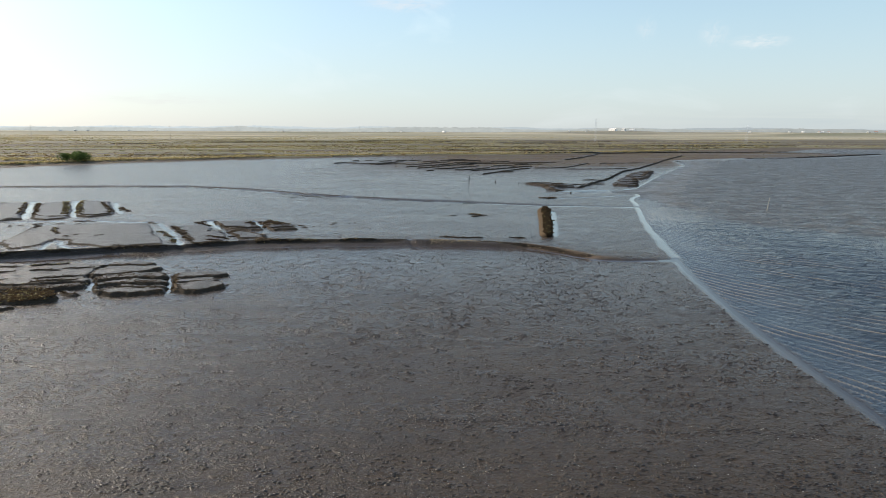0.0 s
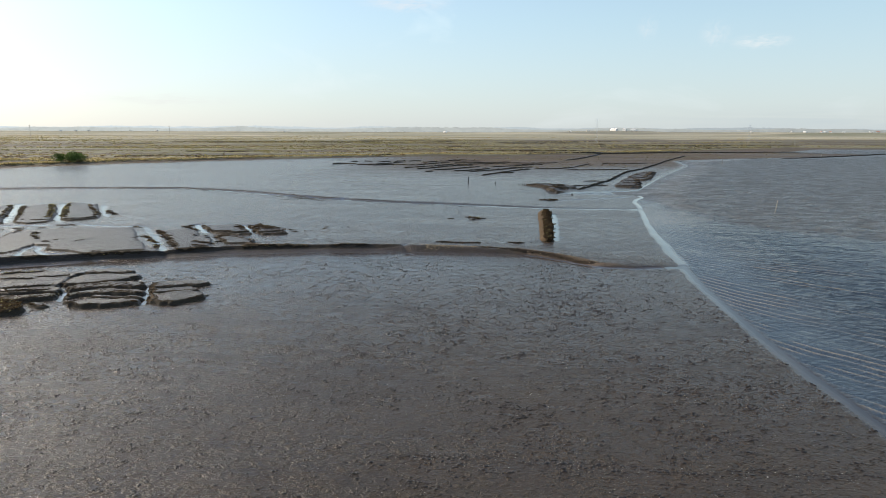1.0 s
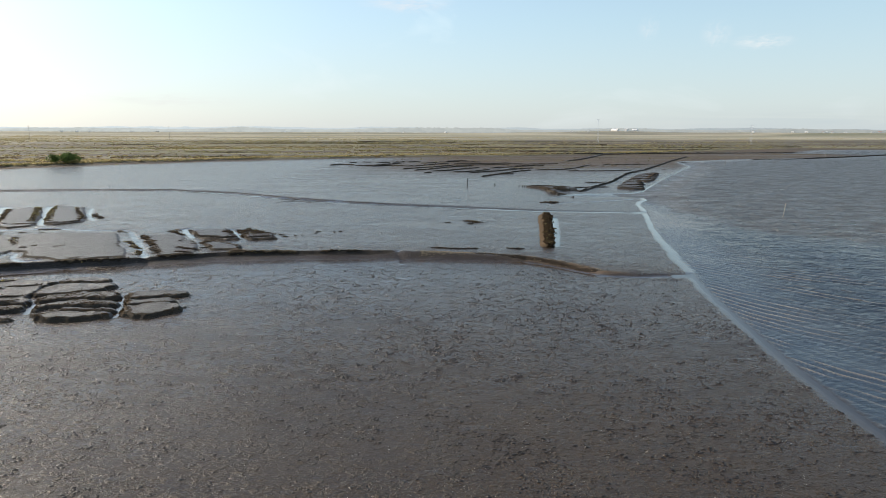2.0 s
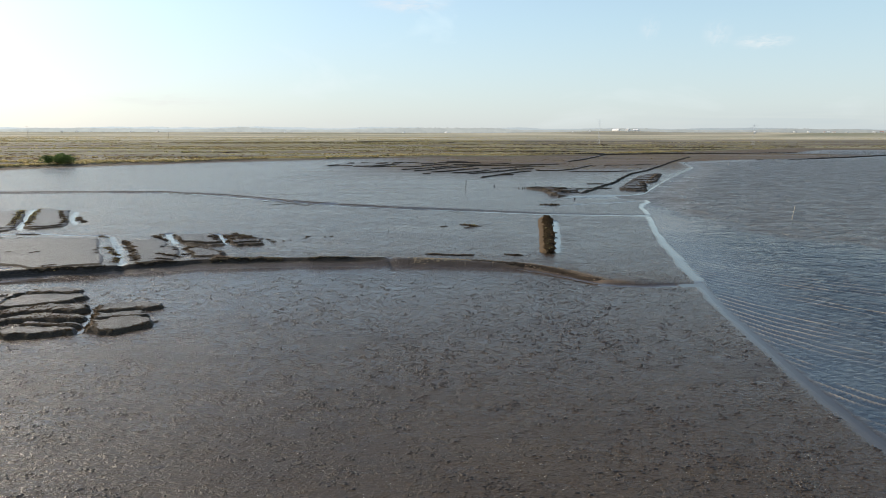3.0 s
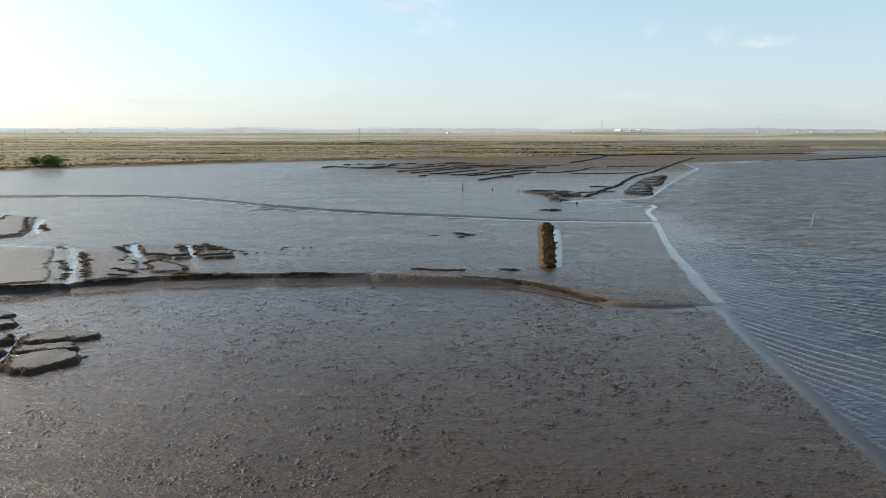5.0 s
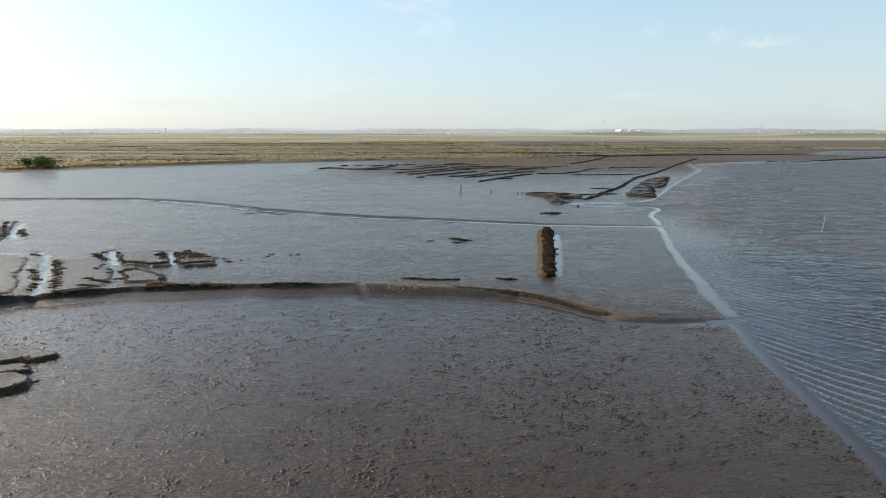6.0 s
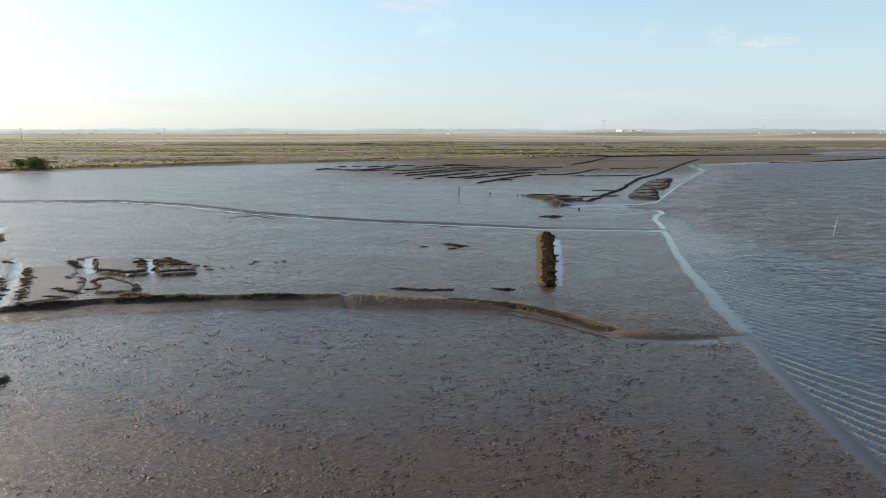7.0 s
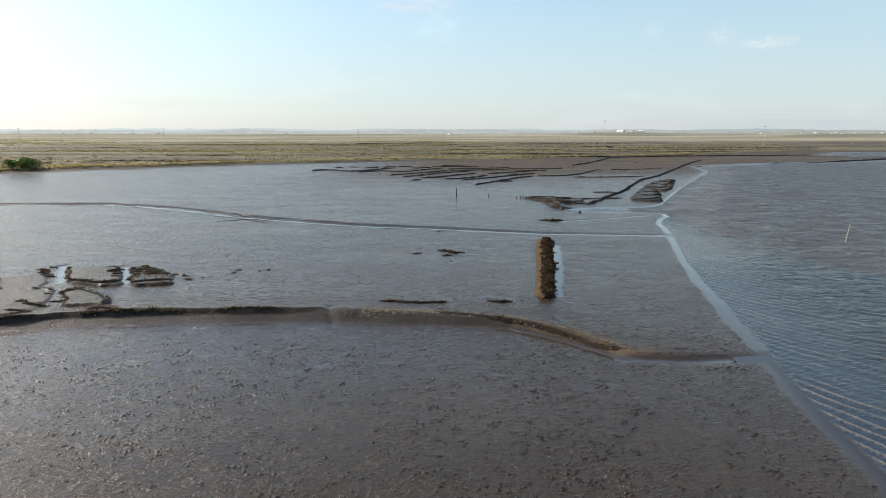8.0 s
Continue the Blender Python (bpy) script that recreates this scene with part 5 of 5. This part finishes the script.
def rise_at(x, y):
    """The far country rises gently behind the marsh."""
    return 7.0 * smoothstep(2180, 2330, y) + 4.0 * smoothstep(150, 600, x) * smoothstep(2250, 2380, y) + 5.0 * np.exp(-((x - 680) / 130.0) ** 2) * smoothstep(2260, 2400, y) + 1.2 * field(x, y, 180.0, 3)


_hx, _hy = np.linspace(-2600, 2600, 160), np.linspace(2150, 2760, 30)
_x, _y = np.meshgrid(_hx, _hy)
tagged(grid_object("rising_ground", _hx, _hy, rise_at(_x, _y) - 1.5 * smoothstep(2190, 2150, _y), MUD, {"marsh": np.ones_like(_x), "straw": np.ones_like(_x)}), "low straw-coloured fields rising behind the marsh", "fields", kind="structure")


def house(x, y, wide, deep, high, turn, roofed=True):
    wide, deep, high = wide * 0.7, deep * 0.7, high * 0.65
    root = new("house")
    bm = bmesh.new()
    bmesh.ops.create_cube(bm, size=1.0, matrix=Matrix.Diagonal((wide, deep, high, 1)))
    bmesh.ops.translate(bm, verts=bm.verts, vec=(0, 0, high / 2))
    part("wall", bm, WHITE_WALL, root)
    bm = bmesh.new()
    w, d, r = wide / 2 + 0.5, deep / 2 + 0.5, high + wide * 0.16
    v = [bm.verts.new(p) for p in ((-w, -d, high), (w, -d, high), (w, d, high), (-w, d, high), (-w, 0, r), (w, 0, r))]
    for f in ((0, 1, 5, 4), (2, 3, 4, 5), (0, 4, 3), (1, 2, 5), (3, 2, 1, 0)):
        bm.faces.new([v[i] for i in f])
    part("roof", bm, ROOF_TILE if roofed else WHITE_WALL, root)
    for k in range(3):
        bm = bmesh.new()
        bmesh.ops.create_cube(bm, size=1.0, matrix=Matrix.Diagonal((1.3, 0.12, 1.4, 1)))
        bmesh.ops.translate(bm, verts=bm.verts, vec=((k - 1) * wide * 0.3, -deep / 2, high * 0.55))
        part("window", bm, GLASS_DARK, root)
    root.matrix_basis = pose(x, y, float(rise_at(np.array([x]), np.array([y]))[0]) - 0.4, 0, 0, turn)
    return tagged(root, "white far house under a red roof" if roofed else "white far building with a pale roof", "house", "far houses")


_r = random.Random(4)
for _px, _w, _d, _h, _rf in ((1344, 14, 9, 5, False), (1413, 10, 9, 6, True), (1430, 12, 9, 6, True), (1454, 12, 9, 7, False), (1469, 9, 9, 6, True), (1505, 12, 10, 5, False), (1583, 9, 9, 6, False), (1615, 16, 10, 6, True), (1630, 9, 9, 5, False), (645, 46, 16, 7, False), (674, 20, 14, 11, False), (718, 28, 14, 8, False), (546, 9, 8, 6, False), (475, 9, 8, 6, False), (0, 22, 10, 5, False), (-1451, 16, 10, 5, False), (-1419, 12, 10, 5, False), (-1350, 9, 9, 6, False), (-1208, 9, 9, 5, False), (-1107, 20, 10, 4, False), (1157, 12, 9, 7, False), (1310, 9, 9, 6, False), (-159, 9, 9, 5, False), (-614, 10, 9, 5, False)):
    house(_px, 2350 + 90 * _r.random(), _w, _d, _h, _r.uniform(-68, -30), _rf)


# ---- power line ----
def power_pole(x, y, high):
    root = new("power_pole")
    root.location = (x, y, height(x, y))
    bm = bmesh.new()
    bmesh.ops.create_cone(bm, cap_ends=True, segments=8, radius1=0.24, radius2=0.14, depth=high + 1)
    bmesh.ops.translate(bm, verts=bm.verts, vec=(0, 0, (high - 1) / 2))
    part("pole", bm, PALE_WOOD, root)
    bm = bmesh.new()
    bmesh.ops.create_cube(bm, size=1.0, matrix=Matrix.Diagonal((2.6, 0.18, 0.18, 1)))
    bmesh.ops.translate(bm, verts=bm.verts, vec=(0, 0, high - 0.8))
    part("crossarm", bm, PALE_WOOD, root)
    return tagged(root, "tall thin power pole standing in the far marsh", "power pole", "power poles")


def pylon(x, y, high, wide):
    root = new("pylon")
    root.location = (x, y, height(x, y))

    def bar(bm, a, c, r=0.09):
        a, c = Vector(a), Vector(c)
        d = (c - a).normalized()
        s = d.cross(Vector((0.3, 0.9, 0.2))).normalized() * r
        t = d.cross(s)
        ring = [[bm.verts.new(p + s * i + t * j) for i, j in ((1, 1), (-1, 1), (-1, -1), (1, -1))] for p in (a, c)]
        for k in range(4):
            bm.faces.new((ring[0][k], ring[0][(k + 1) % 4], ring[1][(k + 1) % 4], ring[1][k]))

    w = wide / 2
    for sx, sy in ((1, 1), (-1, 1), (-1, -1), (1, -1)):
        bm = bmesh.new()
        bar(bm, (sx * w, sy * w, -0.5), (sx * 0.4, sy * 0.4, high), 0.022)
        part("leg", bm, STEEL, root)
    bm = bmesh.new()
    n = 7
    for i in range(n):
        z0, z1 = high * i / n, high * (i + 1) / n
        a, c = w + (0.4 - w) * i / n, w + (0.4 - w) * (i + 1) / n
        for s in (-1, 1):
            bar(bm, (-a, s * a, z0), (c, s * c, z1), 0.015)
            bar(bm, (s * a, -a, z0), (s * c, c, z1), 0.015)
    part("lattice", bm, STEEL, root)
    for hh, span in ((0.97, 3.2), (0.84, 4.0)):
        bm = bmesh.new()
        bar(bm, (-span, 0, high * hh), (span, 0, high * hh), 0.035)
        part("crossarm", bm, STEEL, root)
    return tagged(root, "tall pale lattice pylon standing in the far marsh", "pylon", "pylons")


for _x, _y in [(-524.8, 804), (-383.2, 885.1), (-108.4, 814.6)]:
    power_pole(_x, _y, 19.0)
(_p1, _p2) = [(183.1, 765.1), (336.8, 704.1)]
pylon(*_p1, 29.0, 2.2)
pylon(*_p2, 22.0, 2.2)


# ---- clods, casts and shells on the mud ----
def scatter(name, label, material, seed, spots, size, flat, sides=5):
    """Many small rough lumps as one mesh."""
    r = np.random.RandomState(seed)
    x, y = spots(r)
    z, cover = land(x, y)
    ok = (z > -0.045) & (cover["marsh"] < 0.2) & (cover["film"] < 0.5)
    x, y, z = x[ok], y[ok], z[ok]
    n = len(x)
    s = size[0] + (size[1] - size[0]) * r.rand(n) ** 2.2
    a = 6.283 * np.arange(sides) / sides
    turn = r.rand(n, 1) * 6.283
    v = np.empty((n, 2 * sides + 1, 3))
    stretch = 0.6 + 0.8 * r.rand(n, 1)
    for ring, (rad, up) in enumerate(((1.0, -0.15), (0.72, 0.65))):
        k = s[:, None] * rad * (0.75 + 0.5 * r.rand(n, sides))
        v[:, ring * sides:(ring + 1) * sides, 0] = x[:, None] + np.cos(a + turn) * k * (1.0 + stretch)
        v[:, ring * sides:(ring + 1) * sides, 1] = y[:, None] + np.sin(a + turn) * k
        v[:, ring * sides:(ring + 1) * sides, 2] = z[:, None] + s[:, None] * flat * up * (0.7 + 0.6 * r.rand(n, sides))
    v[:, -1] = np.stack([x, y, z + s * flat], 1)
    one = np.array([(k, (k + 1) % sides, sides + (k + 1) % sides) for k in range(sides)] + [(k, sides + (k + 1) % sides, sides + k) for k in range(sides)] + [(sides + k, sides + (k + 1) % sides, 2 * sides) for k in range(sides)])
    faces = (one[None] + (np.arange(n) * (2 * sides + 1))[:, None, None]).reshape(-1, 3)
    me = bpy.data.meshes.new(name)
    me.vertices.add(v.size // 3)
    me.vertices.foreach_set("co", v.ravel())
    me.loops.add(faces.size)
    me.loops.foreach_set("vertex_index", faces.ravel())
    me.polygons.add(len(faces))
    me.polygons.foreach_set("loop_start", np.arange(0, faces.size, 3, dtype=np.int32))
    me.polygons.foreach_set("use_smooth", np.ones(len(faces), bool))
    me.update(calc_edges=True)
    me.materials.append(material)
    return tagged(new(name, me), label, "rubble" if material is RUBBLE else "mud clods" if material is CLOD else "shells", kind="stuff")


def near_flat(count, near, far, cluster, spreadout):
    def pick(r):
        m = count // cluster
        y = near + (far - near) * r.rand(m) ** 1.15
        x = -0.72 * y - 6 + (0.72 * y + 38) * r.rand(m)
        keep = 0.25 + 0.75 * smoothstep(-0.4, 0.5, field(x, y, 5.0, 2)) > r.rand(m)
        x, y = x[keep].repeat(cluster), y[keep].repeat(cluster)
        return x + spreadout * r.randn(len(x)) * 1.5, y + spreadout * r.randn(len(y))
    return pick


def drift_line(count, line, wide):
    def pick(r):
        q = resample(line, 0.05)
        i = r.randint(len(q), size=count)
        return np.array([q[k].x for k in i]) + 0.3 * r.randn(count), np.array([q[k].y for k in i]) + wide * r.randn(count)
    return pick


DRIFT = [(-2.6, 32.2), (-0.1, 32), (2.1, 32), (5.1, 31.6), (8.2, 31.3), (11.1, 30.8), (13.4, 30.5), (15.4, 31), (18.4, 30.4), (20.9, 30.6)]
scatter("mud_clods", "dark wet clods heaped in small drifts on the mud", CLOD, 41, near_flat(28000, 22, 78, 7, 0.16), (0.014, 0.08), 0.7, 5)
scatter("mud_clods", "single small worm casts strewn over the mud", CLOD, 48, near_flat(40000, 22, 84, 1, 0.0), (0.010, 0.055), 0.75, 4)
scatter("mud_clods", "lumps of slumped mud on the face of the bank", CLOD, 47, drift_line(1500, [(x, y + 1.3) for x, y in FOOT[2:11]], 0.7), (0.015, 0.075), 0.4)
scatter("mud_clods", "small dark casts over the far flats", CLOD, 42, near_flat(2200, 84, 165, 2, 0.25), (0.03, 0.09), 0.5)
scatter("mud_clods", "line of clods along an old drift line", CLOD, 43, drift_line(600, DRIFT, 0.16), (0.015, 0.07), 0.5)
# pale shells sown thickly, to stand for glints on the wet mud
scatter("shells", "bleached shells over the mud, many standing in for bright glints", SHELL, 44, near_flat(15000, 20, 75, 3, 0.25), (0.006, 0.02), 0.9, 4)
scatter("shells", "bleached shells along an old drift line", SHELL, 45, drift_line(260, DRIFT, 0.3), (0.008, 0.022), 0.9, 4)
scatter("rubble", "tan shell rubble on the end of the bank", RUBBLE, 46, drift_line(2200, [(-1.7, 85.3), (4.7, 85.4), (8.7, 84.7), (12.4, 83.3), (15.4, 81), (17.5, 78.4), (18.9, 77.3)], 0.35), (0.02, 0.09), 0.8, 4)
